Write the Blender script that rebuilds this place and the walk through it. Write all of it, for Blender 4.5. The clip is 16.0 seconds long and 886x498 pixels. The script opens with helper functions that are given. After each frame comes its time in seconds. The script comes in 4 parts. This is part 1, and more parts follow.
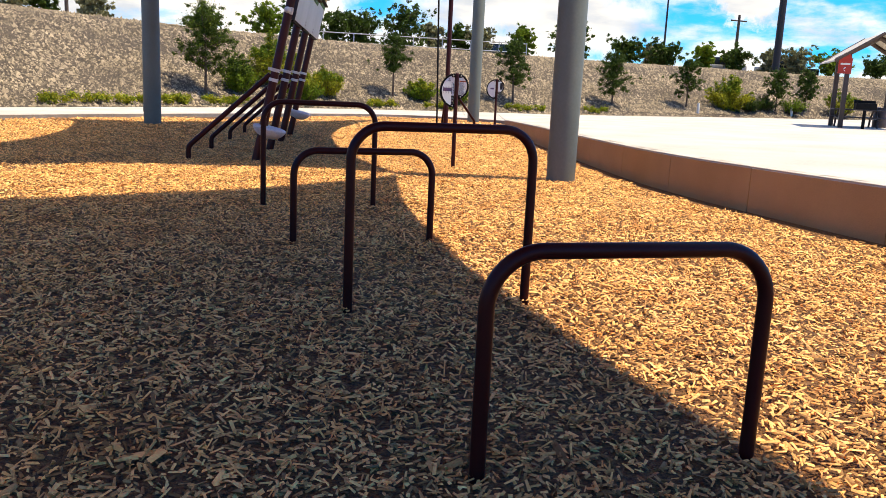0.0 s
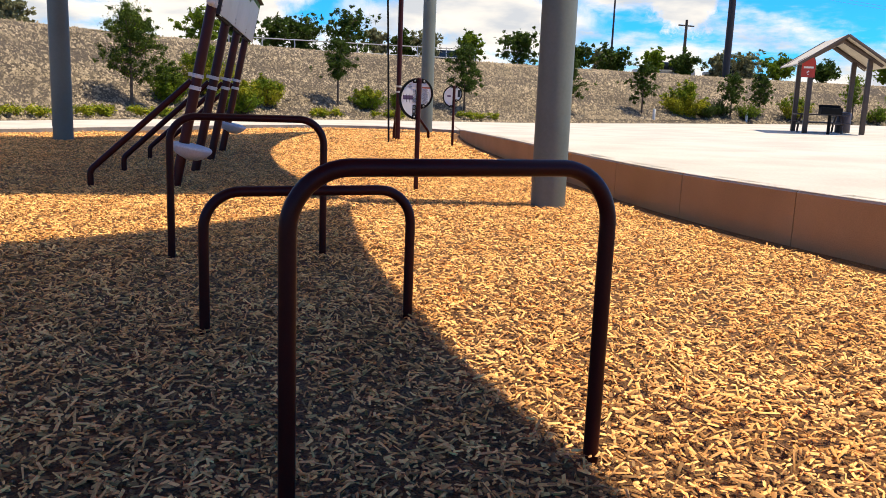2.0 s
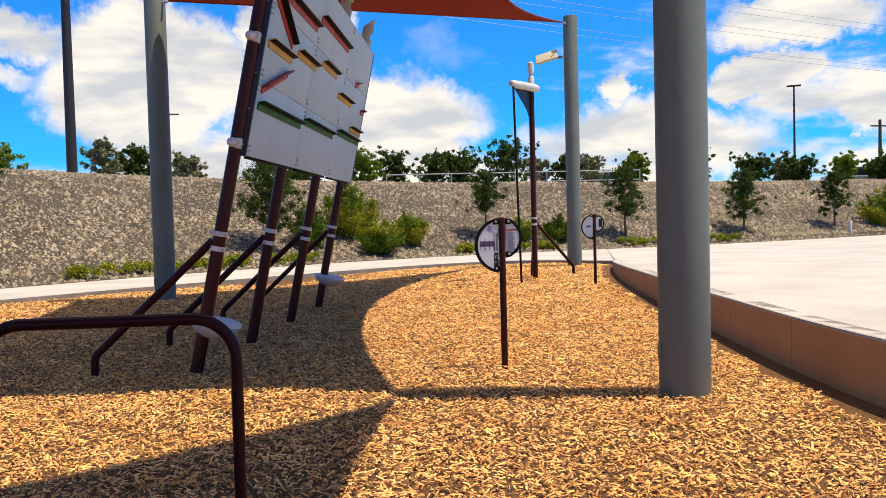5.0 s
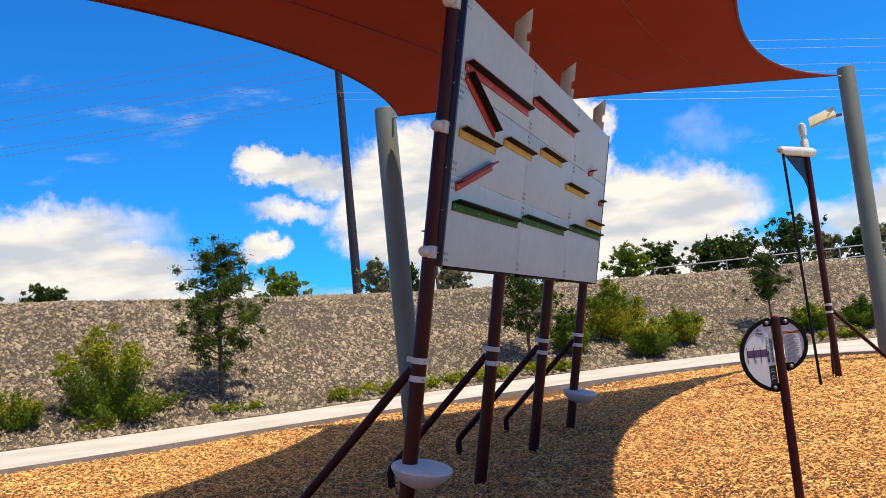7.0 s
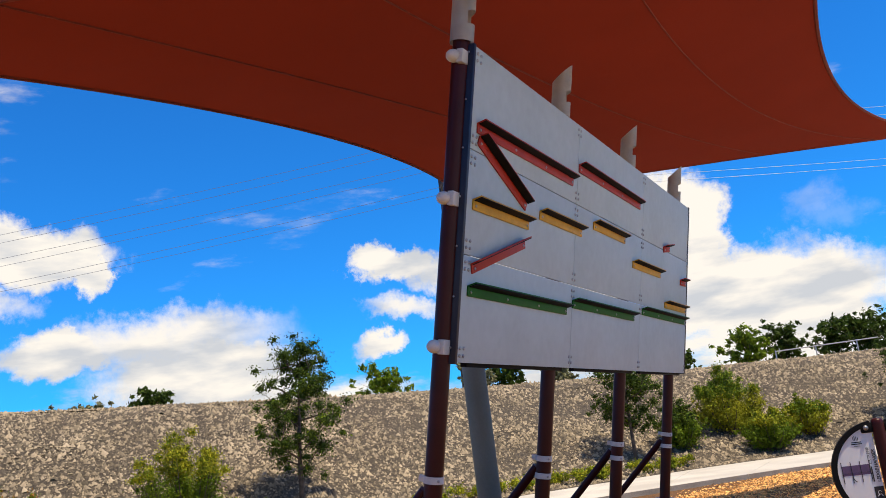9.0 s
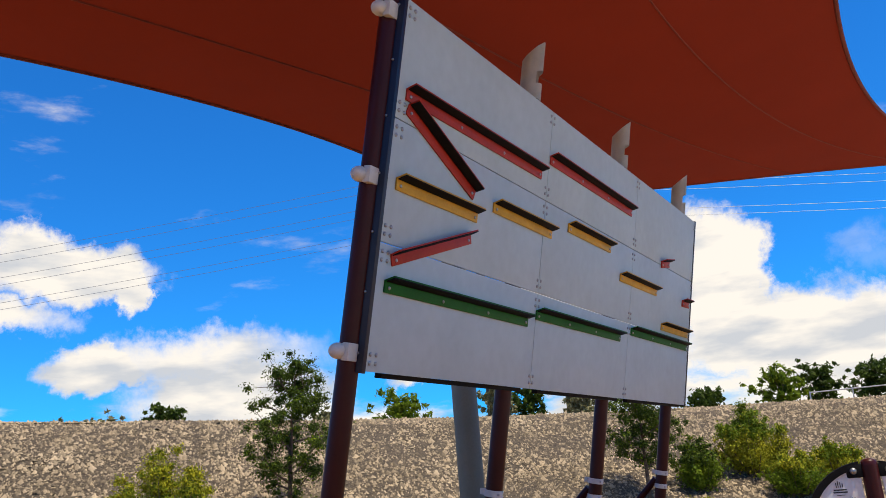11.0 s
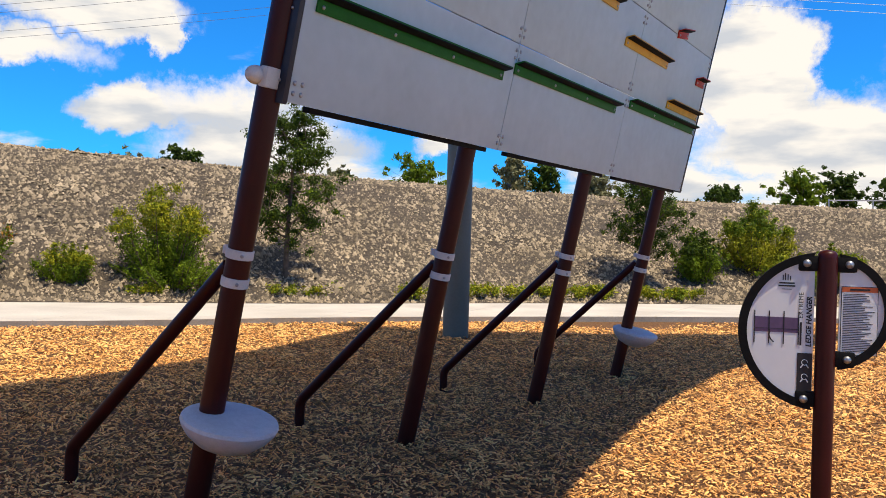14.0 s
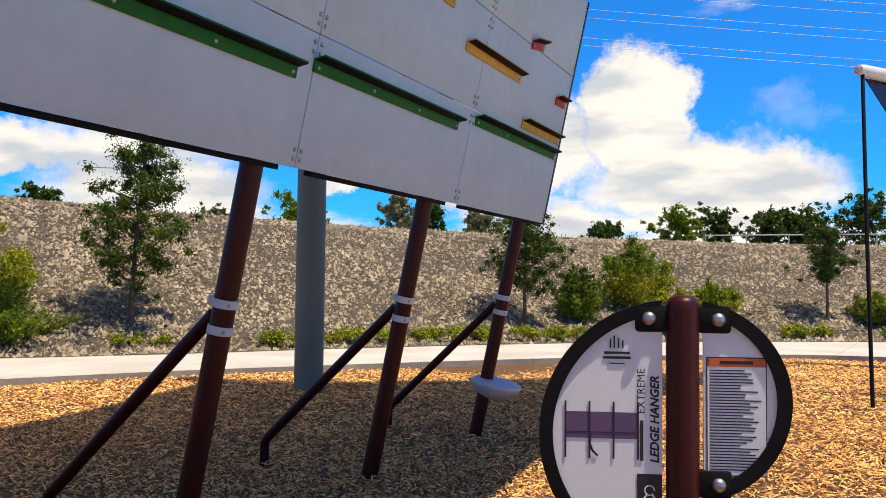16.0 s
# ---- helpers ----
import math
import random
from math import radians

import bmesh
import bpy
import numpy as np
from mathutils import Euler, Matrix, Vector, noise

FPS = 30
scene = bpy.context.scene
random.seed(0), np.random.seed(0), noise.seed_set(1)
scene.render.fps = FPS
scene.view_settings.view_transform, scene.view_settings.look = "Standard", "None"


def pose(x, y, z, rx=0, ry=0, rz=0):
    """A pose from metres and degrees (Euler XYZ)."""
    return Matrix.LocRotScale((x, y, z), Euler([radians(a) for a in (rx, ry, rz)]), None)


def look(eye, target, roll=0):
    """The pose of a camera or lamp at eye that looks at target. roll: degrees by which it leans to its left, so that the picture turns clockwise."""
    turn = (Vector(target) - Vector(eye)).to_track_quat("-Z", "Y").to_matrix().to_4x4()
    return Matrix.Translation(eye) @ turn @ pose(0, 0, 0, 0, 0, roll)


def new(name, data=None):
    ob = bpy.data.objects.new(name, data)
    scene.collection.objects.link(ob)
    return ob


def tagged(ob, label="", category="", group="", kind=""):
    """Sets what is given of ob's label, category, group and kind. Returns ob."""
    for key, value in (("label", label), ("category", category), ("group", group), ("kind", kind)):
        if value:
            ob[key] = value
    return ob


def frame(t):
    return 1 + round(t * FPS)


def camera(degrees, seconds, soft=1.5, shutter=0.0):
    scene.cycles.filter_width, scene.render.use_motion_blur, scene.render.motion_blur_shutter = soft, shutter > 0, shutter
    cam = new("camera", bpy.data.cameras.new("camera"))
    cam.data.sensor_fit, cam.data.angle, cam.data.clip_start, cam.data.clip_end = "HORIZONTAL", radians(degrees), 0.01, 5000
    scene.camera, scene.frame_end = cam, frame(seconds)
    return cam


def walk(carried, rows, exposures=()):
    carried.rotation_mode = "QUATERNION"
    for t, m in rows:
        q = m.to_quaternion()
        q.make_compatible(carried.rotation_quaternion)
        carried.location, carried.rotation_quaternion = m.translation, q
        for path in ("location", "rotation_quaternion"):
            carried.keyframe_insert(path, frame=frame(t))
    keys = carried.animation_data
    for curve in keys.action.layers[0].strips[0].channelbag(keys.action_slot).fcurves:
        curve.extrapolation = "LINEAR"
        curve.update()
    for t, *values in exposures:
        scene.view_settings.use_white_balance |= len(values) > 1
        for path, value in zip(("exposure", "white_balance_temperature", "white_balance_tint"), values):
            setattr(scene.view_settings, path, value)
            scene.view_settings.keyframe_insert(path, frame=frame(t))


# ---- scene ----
cam = camera(55.9, 16.0, soft=0.8)
PATH = [
    (0, (2.623, 1.495, 1.274), (2.1, 3.386, 0.886), 2.7),
    (0.5, (2.367, 2.046, 1.268), (1.904, 3.95, 0.87), 2.4),
    (1, (2.146, 2.533, 1.28), (1.699, 4.451, 0.934), 2.8),
    (1.5, (1.914, 3.015, 1.26), (1.456, 4.93, 0.909), 3.6),
    (2, (1.837, 3.489, 1.254), (1.437, 5.414, 0.889), 2.2),
    (2.5, (1.703, 3.944, 1.284), (1.335, 5.876, 0.922), 1.6),
    (3, (1.712, 4.431, 1.263), (1.355, 6.36, 0.875), 0.6),
    (3.5, (1.726, 4.993, 1.221), (1.39, 6.918, 0.795), 1.5),
    (4, (1.874, 5.531, 1.253), (1.397, 7.436, 0.875), 0.9),
    (4.5, (1.944, 6.0, 1.32), (1.196, 7.838, 1.071), 0.1),
    (5, (2.012, 6.466, 1.44), (1.192, 8.289, 1.368), -1.5),
    (5.2, (2.035, 6.621, 1.459), (1.07, 8.372, 1.399), -1.8),
    (7.3, (1.493, 8.278, 1.53), (0.142, 9.737, 1.747), -5.5),
    (7.5, (1.464, 8.407, 1.525), (0.103, 9.856, 1.741), -5.6),
    (8, (1.387, 8.73, 1.543), (-0.037, 10.118, 1.755), -8.8),
    (8.5, (1.301, 9.013, 1.573), (-0.163, 10.34, 1.878), -7.9),
    (8.7, (1.327, 9.142, 1.585), (-0.159, 10.42, 1.984), -7.8),
    (10.8, (1.011, 10.412, 1.535), (-0.465, 11.655, 2.064), -4.7),
    (11, (0.983, 10.513, 1.502), (-0.533, 11.707, 2.026), -4.5),
    (11.5, (0.994, 10.611, 1.443), (-0.636, 11.723, 1.775), -3.9),
    (12, (0.849, 10.726, 1.479), (-0.894, 11.701, 1.595), -7.0),
    (12.5, (0.851, 10.77, 1.422), (-0.968, 11.602, 1.452), -6.2),
    (13, (0.876, 10.902, 1.425), (-0.933, 11.755, 1.441), -4.9),
    (13.5, (0.89, 11.069, 1.438), (-0.814, 12.118, 1.439), -3.7),
    (14, (0.76, 11.265, 1.427), (-0.86, 12.438, 1.417), 1.6),
    (14.5, (0.573, 11.536, 1.435), (-0.925, 12.86, 1.482), 0.6),
    (15, (0.49, 11.848, 1.425), (-0.949, 13.237, 1.48), 0.7),
    (15.5, (0.337, 12.173, 1.435), (-1.111, 13.549, 1.527), 0.5),
    (16, (0.143, 12.455, 1.457), (-1.316, 13.82, 1.546), 0.6),
]
walk(cam, [(t, look(eye, target, roll)) for t, eye, target, roll in PATH], [(0.0, 0.36, 7700, 10), (2.0, 0.20, 7700, 10), (3.5, 0.15, 7700, 10), (5.0, 0.06, 7600, 10), (12.0, 0.03, 7600, 10), (16.0, 0.08, 7600, 10)])

# ---------------------------------------------------------------- light
SUN_DIR = Vector((0.361, 0.118, 1.0)).normalized()   # towards the sun
sun_data = bpy.data.lights.new("sun", "SUN")
sun_data.energy, sun_data.angle, sun_data.color = 5.0, radians(0.53), (1.0, 0.95, 0.86)
sun = new("sun", sun_data)
sun.matrix_basis = look(SUN_DIR * 60, (0, 0, 0))


def sky_world():
    world = bpy.data.worlds.new("sky")
    scene.world = world
    world.use_nodes = True
    nt = world.node_tree
    nt.nodes.clear()
    add = nt.nodes.new
    out, bg = add("ShaderNodeOutputWorld"), add("ShaderNodeBackground")
    sky = add("ShaderNodeTexSky")
    sky.sky_type, sky.sun_disc = "NISHITA", False
    sky.sun_elevation = math.asin(SUN_DIR.z)
    sky.sun_rotation = math.atan2(SUN_DIR.x, SUN_DIR.y)
    sky.altitude, sky.air_density, sky.dust_density, sky.ozone_density = 350, 1.0, 0.3, 2.5
    coord = add("ShaderNodeTexCoord")

    def math_node(op, a, b=None, clamp=False):
        n = add("ShaderNodeMath")
        n.operation, n.use_clamp = op, clamp
        for k, v in enumerate((a, b)):
            if v is None:
                continue
            if isinstance(v, (int, float)):
                n.inputs[k].default_value = v
            else:
                nt.links.new(v, n.inputs[k])
        return n.outputs[0]

    sep = add("ShaderNodeSeparateXYZ")
    nt.links.new(coord.outputs["Generated"], sep.inputs[0])
    X, Y, Z = sep.outputs
    # wobble of the direction, which ravels the clouds' outlines
    wob = add("ShaderNodeTexNoise")
    wob.inputs["Scale"].default_value, wob.inputs["Detail"].default_value, wob.inputs["Roughness"].default_value = 11.0, 12.0, 0.66
    nt.links.new(coord.outputs["Generated"], wob.inputs["Vector"])
    wsep = add("ShaderNodeSeparateXYZ")
    nt.links.new(wob.outputs["Color"], wsep.inputs[0])
    az = math_node("ARCTAN2", X, Y)
    el = math_node("ARCSINE", Z)
    az = math_node("ADD", az, math_node("MULTIPLY", math_node("SUBTRACT", wsep.outputs[0], 0.5), 0.14))
    el = math_node("ADD", el, math_node("MULTIPLY", math_node("SUBTRACT", wsep.outputs[1], 0.5), 0.11))
    # cumulus heaps: azimuth and elevation of the middle, half width, half height (degrees), thickness
    total = None
    for a, e, w, h, k in CLOUDS:
        da = math_node("DIVIDE", math_node("SUBTRACT", az, radians(a)), radians(w))
        de = math_node("DIVIDE", math_node("SUBTRACT", el, radians(e)), radians(h))
        r = math_node("ADD", math_node("MULTIPLY", da, da), math_node("MULTIPLY", de, de))
        v = math_node("MULTIPLY", math_node("SUBTRACT", 1.0, r, True), k)
        total = v if total is None else math_node("MAXIMUM", total, v)
    # a low bank all round the horizon and loose wisps above it
    mapv = add("ShaderNodeMapping")
    mapv.inputs["Scale"].default_value = (1.0, 1.0, 3.4)
    nt.links.new(coord.outputs["Generated"], mapv.inputs[0])
    nz = add("ShaderNodeTexNoise")
    nz.inputs["Scale"].default_value, nz.inputs["Detail"].default_value, nz.inputs["Roughness"].default_value = 3.4, 10.0, 0.6
    nt.links.new(mapv.outputs[0], nz.inputs["Vector"])
    low = math_node("SUBTRACT", 1.0, math_node("MULTIPLY", math_node("ABSOLUTE", el), 3.6), True)
    bank = math_node("MULTIPLY", math_node("SUBTRACT", math_node("ADD", nz.outputs[0], math_node("MULTIPLY", low, 0.42)), 0.74, True), 4.0)
    # wisps thicken overhead, out of view: cloud added to whiten the fill light
    high_fill = math_node("MULTIPLY", math_node("SUBTRACT", math_node("ADD", nz.outputs[0], math_node("MULTIPLY", math_node("SUBTRACT", el, 0.55, True), 0.5)), 0.60, True), 3.0)
    total = math_node("MAXIMUM", math_node("MAXIMUM", total, bank), high_fill)
    ramp = add("ShaderNodeValToRGB")
    ramp.color_ramp.elements[0].position, ramp.color_ramp.elements[1].position = 0.02, 0.62
    ramp.color_ramp.interpolation = "EASE"
    nt.links.new(total, ramp.inputs[0])
    cover = math_node("MULTIPLY", ramp.outputs[0], 1.0, True)
    # cloud colour: grey hollows, white heads
    det = add("ShaderNodeTexNoise")
    det.inputs["Scale"].default_value, det.inputs["Detail"].default_value = 9.0, 8.0
    nt.links.new(mapv.outputs[0], det.inputs["Vector"])
    cr = add("ShaderNodeValToRGB")
    cr.color_ramp.elements[0].position, cr.color_ramp.elements[0].color = 0.38, (7.6, 8.6, 10.4, 1)
    cr.color_ramp.elements[1].position, cr.color_ramp.elements[1].color = 0.56, (12.2, 12.4, 12.8, 1)
    nt.links.new(det.outputs[0], cr.inputs[0])
    tint = add("ShaderNodeMix")
    tint.data_type, tint.blend_type = "RGBA", "MULTIPLY"
    tint.inputs[0].default_value = 1.0
    tint.inputs[7].default_value = SKY_TINT
    nt.links.new(sky.outputs[0], tint.inputs[6])
    mix = add("ShaderNodeMix")
    mix.data_type = "RGBA"
    nt.links.new(cover, mix.inputs[0])
    nt.links.new(tint.outputs[2], mix.inputs[6])
    nt.links.new(cr.outputs[0], mix.inputs[7])
    nt.links.new(mix.outputs[2], bg.inputs[0])
    bg.inputs[1].default_value = 0.076
    nt.links.new(bg.outputs[0], out.inputs[0])


SKY_TINT = (0.045, 1.26, 2.8, 1)
CLOUDS = [
    (-53.0, 12.4, 2.9, 1.6, 1.0), (-52.9, 9.3, 3.9, 1.1, 0.55), (-54.6, 7.0, 2.9, 1.0, 0.75), (-66.6, 5.9, 8.1, 3.5, 0.95), (-72.8, 13.2, 1.7, 2.1, 1.0), (-77.2, 14.4, 7.1, 2.7, 1.0),
    (-83.5, 11.1, 7.3, 1.6, 0.75), (-74.6, 8.3, 4.2, 1.9, 0.9), (-86.9, 5.4, 4.2, 1.5, 0.8), (-68.9, 8.6, 10.0, 2.3, 0.6), (-33.6, 10.7, 4.4, 5.8, 1.4), (-29.2, 6.9, 10.0, 3.5, 1.1),
    (-23.4, 11.0, 2.3, 1.5, 0.16), (-43.3, 9.4, 7.7, 5.4, 1.3), (-26.5, 5.7, 5.0, 5.0, 0.95), (-24.6, 11.7, 1.9, 1.9, 0.2), (-11.8, 7.9, 2.3, 1.4, 0.9), (-3.0, 8.3, 3.7, 1.6, 1.0),
    (-1.4, 11.6, 5.8, 2.3, 1.0), (3.1, 5.6, 2.7, 1.9, 0.9), (-10.2, 4.8, 10.0, 2.9, 0.8), (-50.7, 11.8, 2.7, 1.7, 0.6),
]
sky_world()


# ---------------------------------------------------------------- materials
def material(name, colour, rough=0.6, metal=0.0, var=0.15, scale=8.0, fine=60.0, bump=0.15, second=None, island=0.0, spec=0.4, translucent=None, stain=0.0, dist=0.01, objvar=0.0):
    m = bpy.data.materials.new(name)
    m.use_nodes = True
    nt = m.node_tree
    add, link = nt.nodes.new, nt.links.new
    b = nt.nodes["Principled BSDF"]
    b.inputs["Roughness"].default_value, b.inputs["Metallic"].default_value = rough, metal
    b.inputs["Specular IOR Level"].default_value = spec
    tc = add("ShaderNodeTexCoord")
    geo = add("ShaderNodeNewGeometry")
    big, small = add("ShaderNodeTexNoise"), add("ShaderNodeTexNoise")
    for n, sc in ((big, scale), (small, fine)):
        n.inputs["Scale"].default_value, n.inputs["Detail"].default_value = sc, 5.0
        link(geo.outputs["Position"], n.inputs["Vector"])
    c = Vector(colour)
    d = Vector(second) if second else c * (1 - 2 * var)
    ramp = add("ShaderNodeValToRGB")
    ramp.color_ramp.elements[0].position, ramp.color_ramp.elements[1].position = 0.35, 0.65
    ramp.color_ramp.elements[0].color, ramp.color_ramp.elements[1].color = (*d, 1), (*c, 1)
    link(big.outputs[0], ramp.inputs[0])
    mul = add("ShaderNodeMix")
    mul.data_type, mul.blend_type = "RGBA", "OVERLAY"
    mul.inputs[0].default_value = min(1.0, var * 2.2)
    link(ramp.outputs[0], mul.inputs[6])
    link(small.outputs[0], mul.inputs[7])
    col = mul.outputs[2]
    if island or objvar:
        hsv = add("ShaderNodeHueSaturation")
        mr = add("ShaderNodeMapRange")
        if island:
            link(geo.outputs["Random Per Island"], mr.inputs[0])
        else:
            oi = add("ShaderNodeObjectInfo")
            link(oi.outputs["Random"], mr.inputs[0])
        k = island or objvar
        mr.inputs[3].default_value, mr.inputs[4].default_value = 1 - k, 1 + k
        link(mr.outputs[0], hsv.inputs["Value"])
        link(col, hsv.inputs["Color"])
        col = hsv.outputs[0]
    link(col, b.inputs["Base Color"])
    if bump:
        bp = add("ShaderNodeBump")
        bp.inputs["Strength"].default_value, bp.inputs["Distance"].default_value = bump, dist
        link(small.outputs[0], bp.inputs["Height"])
        link(bp.outputs[0], b.inputs["Normal"])
    if translucent:
        tr, mx, o = add("ShaderNodeBsdfTranslucent"), add("ShaderNodeMixShader"), nt.nodes["Material Output"]
        tr.inputs[0].default_value = (*translucent[0], 1)
        mx.inputs[0].default_value = translucent[1]
        link(b.outputs[0], mx.inputs[1])
        link(tr.outputs[0], mx.inputs[2])
        link(mx.outputs[0], o.inputs[0])
    return m


M = {}
M["chip"] = material("wood_chip", (0.84, 0.435, 0.145), 0.8, var=0.28, scale=2.0, fine=120, bump=0.3, second=(0.66, 0.30, 0.085), island=0.78)
# floor under the chips: shade of the gaps is put into its dark colour
M["mulch"] = material("mulch_floor_gap_shade", (0.29, 0.13, 0.038), 0.9, var=0.45, scale=45.0, fine=110, bump=1.0, second=(0.085, 0.038, 0.014), dist=0.03)
M["rock"] = material("gravel_rock", (0.275, 0.215, 0.143), 0.9, var=0.2, scale=0.6, fine=40, bump=0.3, second=(0.185, 0.142, 0.092), island=0.64)
# bed beneath the stones, its colour darkened to stand for shade between them
M["gravel"] = material("gravel_bed_gap_shade", (0.095, 0.073, 0.05), 0.95, var=0.4, scale=9.0, fine=22, bump=1.0, second=(0.05, 0.037, 0.025), dist=0.06)
M["dirt"] = material("desert_soil", (0.33, 0.26, 0.19), 0.95, var=0.2, scale=0.3, fine=9, bump=0.6)
M["concrete"] = material("walk_concrete", (0.57, 0.515, 0.435), 0.85, var=0.08, scale=0.7, fine=25, bump=0.15, second=(0.46, 0.41, 0.345))
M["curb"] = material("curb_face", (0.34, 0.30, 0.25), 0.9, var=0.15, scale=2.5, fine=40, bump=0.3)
M["stucco"] = material("tan_stucco", (0.44, 0.255, 0.12), 0.9, var=0.1, scale=1.2, fine=90, bump=0.35, second=(0.37, 0.21, 0.095))
M["column"] = material("grey_steel_paint", (0.15, 0.162, 0.128), 0.55, var=0.06, scale=1.5, fine=30, bump=0.03, second=(0.128, 0.14, 0.11))
M["maroon"] = material("maroon_powder_coat", (0.052, 0.0068, 0.0056), 0.38, var=0.1, scale=6, fine=150, bump=0.04, spec=0.22)
M["dark"] = material("dark_brown_powder_coat", (0.044, 0.007, 0.006), 0.36, var=0.1, scale=6, fine=150, bump=0.04, spec=0.15)
M["navy"] = material("navy_channel", (0.012, 0.016, 0.035), 0.4, var=0.1, bump=0.05)
M["panel"] = material("grey_climbing_panel", (0.475, 0.55, 0.54), 0.5, var=0.05, scale=1.3, fine=12, bump=0.03, second=(0.43, 0.50, 0.49))
M["cap"] = material("light_grey_cast_plastic", (0.66, 0.63, 0.57), 0.5, var=0.08, fine=180, bump=0.1)
M["pod"] = material("speckled_grey_pod", (0.56, 0.55, 0.54), 0.55, var=0.3, scale=30, fine=260, bump=0.1, second=(0.5, 0.49, 0.48))
M["red"] = material("red_ledge_paint", (0.46, 0.035, 0.018), 0.45, spec=0.2, var=0.08, fine=80, bump=0.05)
M["yellow"] = material("yellow_ledge_paint", (0.66, 0.34, 0.03), 0.45, spec=0.2, var=0.08, fine=80, bump=0.05)
M["green"] = material("green_ledge_paint", (0.008, 0.12, 0.014), 0.5, spec=0.15, var=0.08, fine=80, bump=0.05)
M["black"] = material("black_plastic", (0.008, 0.0075, 0.0075), 0.7, spec=0.15, var=0.2, fine=90, bump=0.1)
M["steel"] = material("zinc_bolt", (0.42, 0.42, 0.42), 0.4, 0.9, var=0.1, bump=0.0)
M["white"] = material("white_sign_face", (0.74, 0.74, 0.73), 0.35, var=0.03, scale=3, bump=0.0)
M["print"] = material("black_print", (0.02, 0.018, 0.02), 0.5, var=0.05, bump=0.0)
M["purple"] = material("purple_print", (0.13, 0.075, 0.15), 0.5, var=0.1, bump=0.0)
M["orange"] = material("orange_print", (0.62, 0.13, 0.04), 0.5, var=0.05, bump=0.0)
M["sail"] = material("terracotta_shade_cloth", (0.165, 0.020, 0.011), 0.9, var=0.06, scale=0.8, fine=300, bump=0.2, spec=0.05, translucent=((0.32, 0.034, 0.013), 0.10))
M["seam"] = material("sail_seam", (0.20, 0.035, 0.02), 0.9, var=0.1, bump=0.1)
M["leaf"] = material("green_leaves", (0.155, 0.21, 0.012), 0.6, var=0.2, scale=2.0, fine=20, spec=0.1, bump=0, second=(0.085, 0.135, 0.012), island=0.5, translucent=((0.15, 0.24, 0.02), 0.25))
M["leafdark"] = material("dark_leaves", (0.058, 0.09, 0.012), 0.6, var=0.2, scale=2.0, fine=20, spec=0.1, bump=0, second=(0.028, 0.05, 0.008), island=0.5, translucent=((0.07, 0.13, 0.015), 0.2))
M["leafyellow"] = material("yellow_green_leaves", (0.36, 0.33, 0.020), 0.6, var=0.2, scale=2.0, fine=20, spec=0.1, bump=0, second=(0.19, 0.22, 0.016), island=0.45, translucent=((0.25, 0.25, 0.03), 0.25))
M["leaforange"] = material("orange_blossom_leaves", (0.34, 0.16, 0.03), 0.6, var=0.2, scale=2.0, fine=20, spec=0.1, bump=0, island=0.4)
M["leafolive"] = material("olive_leaves", (0.27, 0.26, 0.13), 0.6, var=0.2, scale=2.0, fine=20, spec=0.1, bump=0, island=0.4, translucent=((0.2, 0.2, 0.08), 0.2))
M["bark"] = material("bark", (0.12, 0.085, 0.06), 0.9, var=0.25, scale=9, fine=60, bump=0.6)
M["brownsteel"] = material("brown_steel", (0.07, 0.045, 0.035), 0.45, var=0.1, bump=0.05)
M["roof"] = material("cream_roof_deck", (0.60, 0.53, 0.42), 0.6, var=0.06, bump=0.05)
M["signred"] = material("red_sign_paint", (0.45, 0.04, 0.025), 0.5, var=0.05, bump=0)
M["lamp"] = material("cream_lamp_housing", (0.62, 0.50, 0.30), 0.5, var=0.05, bump=0)
M["pole"] = material("dark_steel_pole", (0.03, 0.02, 0.018), 0.5, var=0.1, bump=0)
M["wire"] = material("aluminium_wire", (0.22, 0.24, 0.28), 0.5, 0.4, var=0.05, bump=0)
M["galv"] = material("galvanised_fence", (0.45, 0.45, 0.45), 0.5, 0.5, var=0.1, bump=0)
M["carpaint"] = material("dark_car_paint", (0.03, 0.032, 0.035), 0.25, var=0.05, bump=0)
M["glass"] = material("car_glass", (0.02, 0.025, 0.03), 0.08, var=0.02, bump=0, spec=0.6)


# ---------------------------------------------------------------- mesh helpers
def mesh_object(name, bm, mat, parent=None, label="", smooth=True):
    me = bpy.data.meshes.new(name)
    bm.normal_update()
    bm.to_mesh(me)
    bm.free()
    mats = mat if isinstance(mat, (list, tuple)) else [mat]
    for k in mats:
        me.materials.append(M[k])
    if smooth:
        for p in me.polygons:
            p.use_smooth = True
        me.set_sharp_from_angle(angle=radians(38))
    ob = new(name, me)
    if parent is not None:
        ob.parent = parent
    if label:
        tagged(ob, label)
    return ob


part = mesh_object


def thing(name, m, label, category, group="", kind=""):
    ob = new(name)
    ob.empty_display_size = 0.2
    ob.matrix_basis = m
    return tagged(ob, label, category, group, kind)


def raw_mesh(name, verts, faces, mat, smooth=False):
    me = bpy.data.meshes.new(name)
    me.from_pydata(verts, [], faces)
    for k in (mat if isinstance(mat, (list, tuple)) else [mat]):
        me.materials.append(M[k])
    if smooth:
        for p in me.polygons:
            p.use_smooth = True
    me.update()
    return new(name, me)


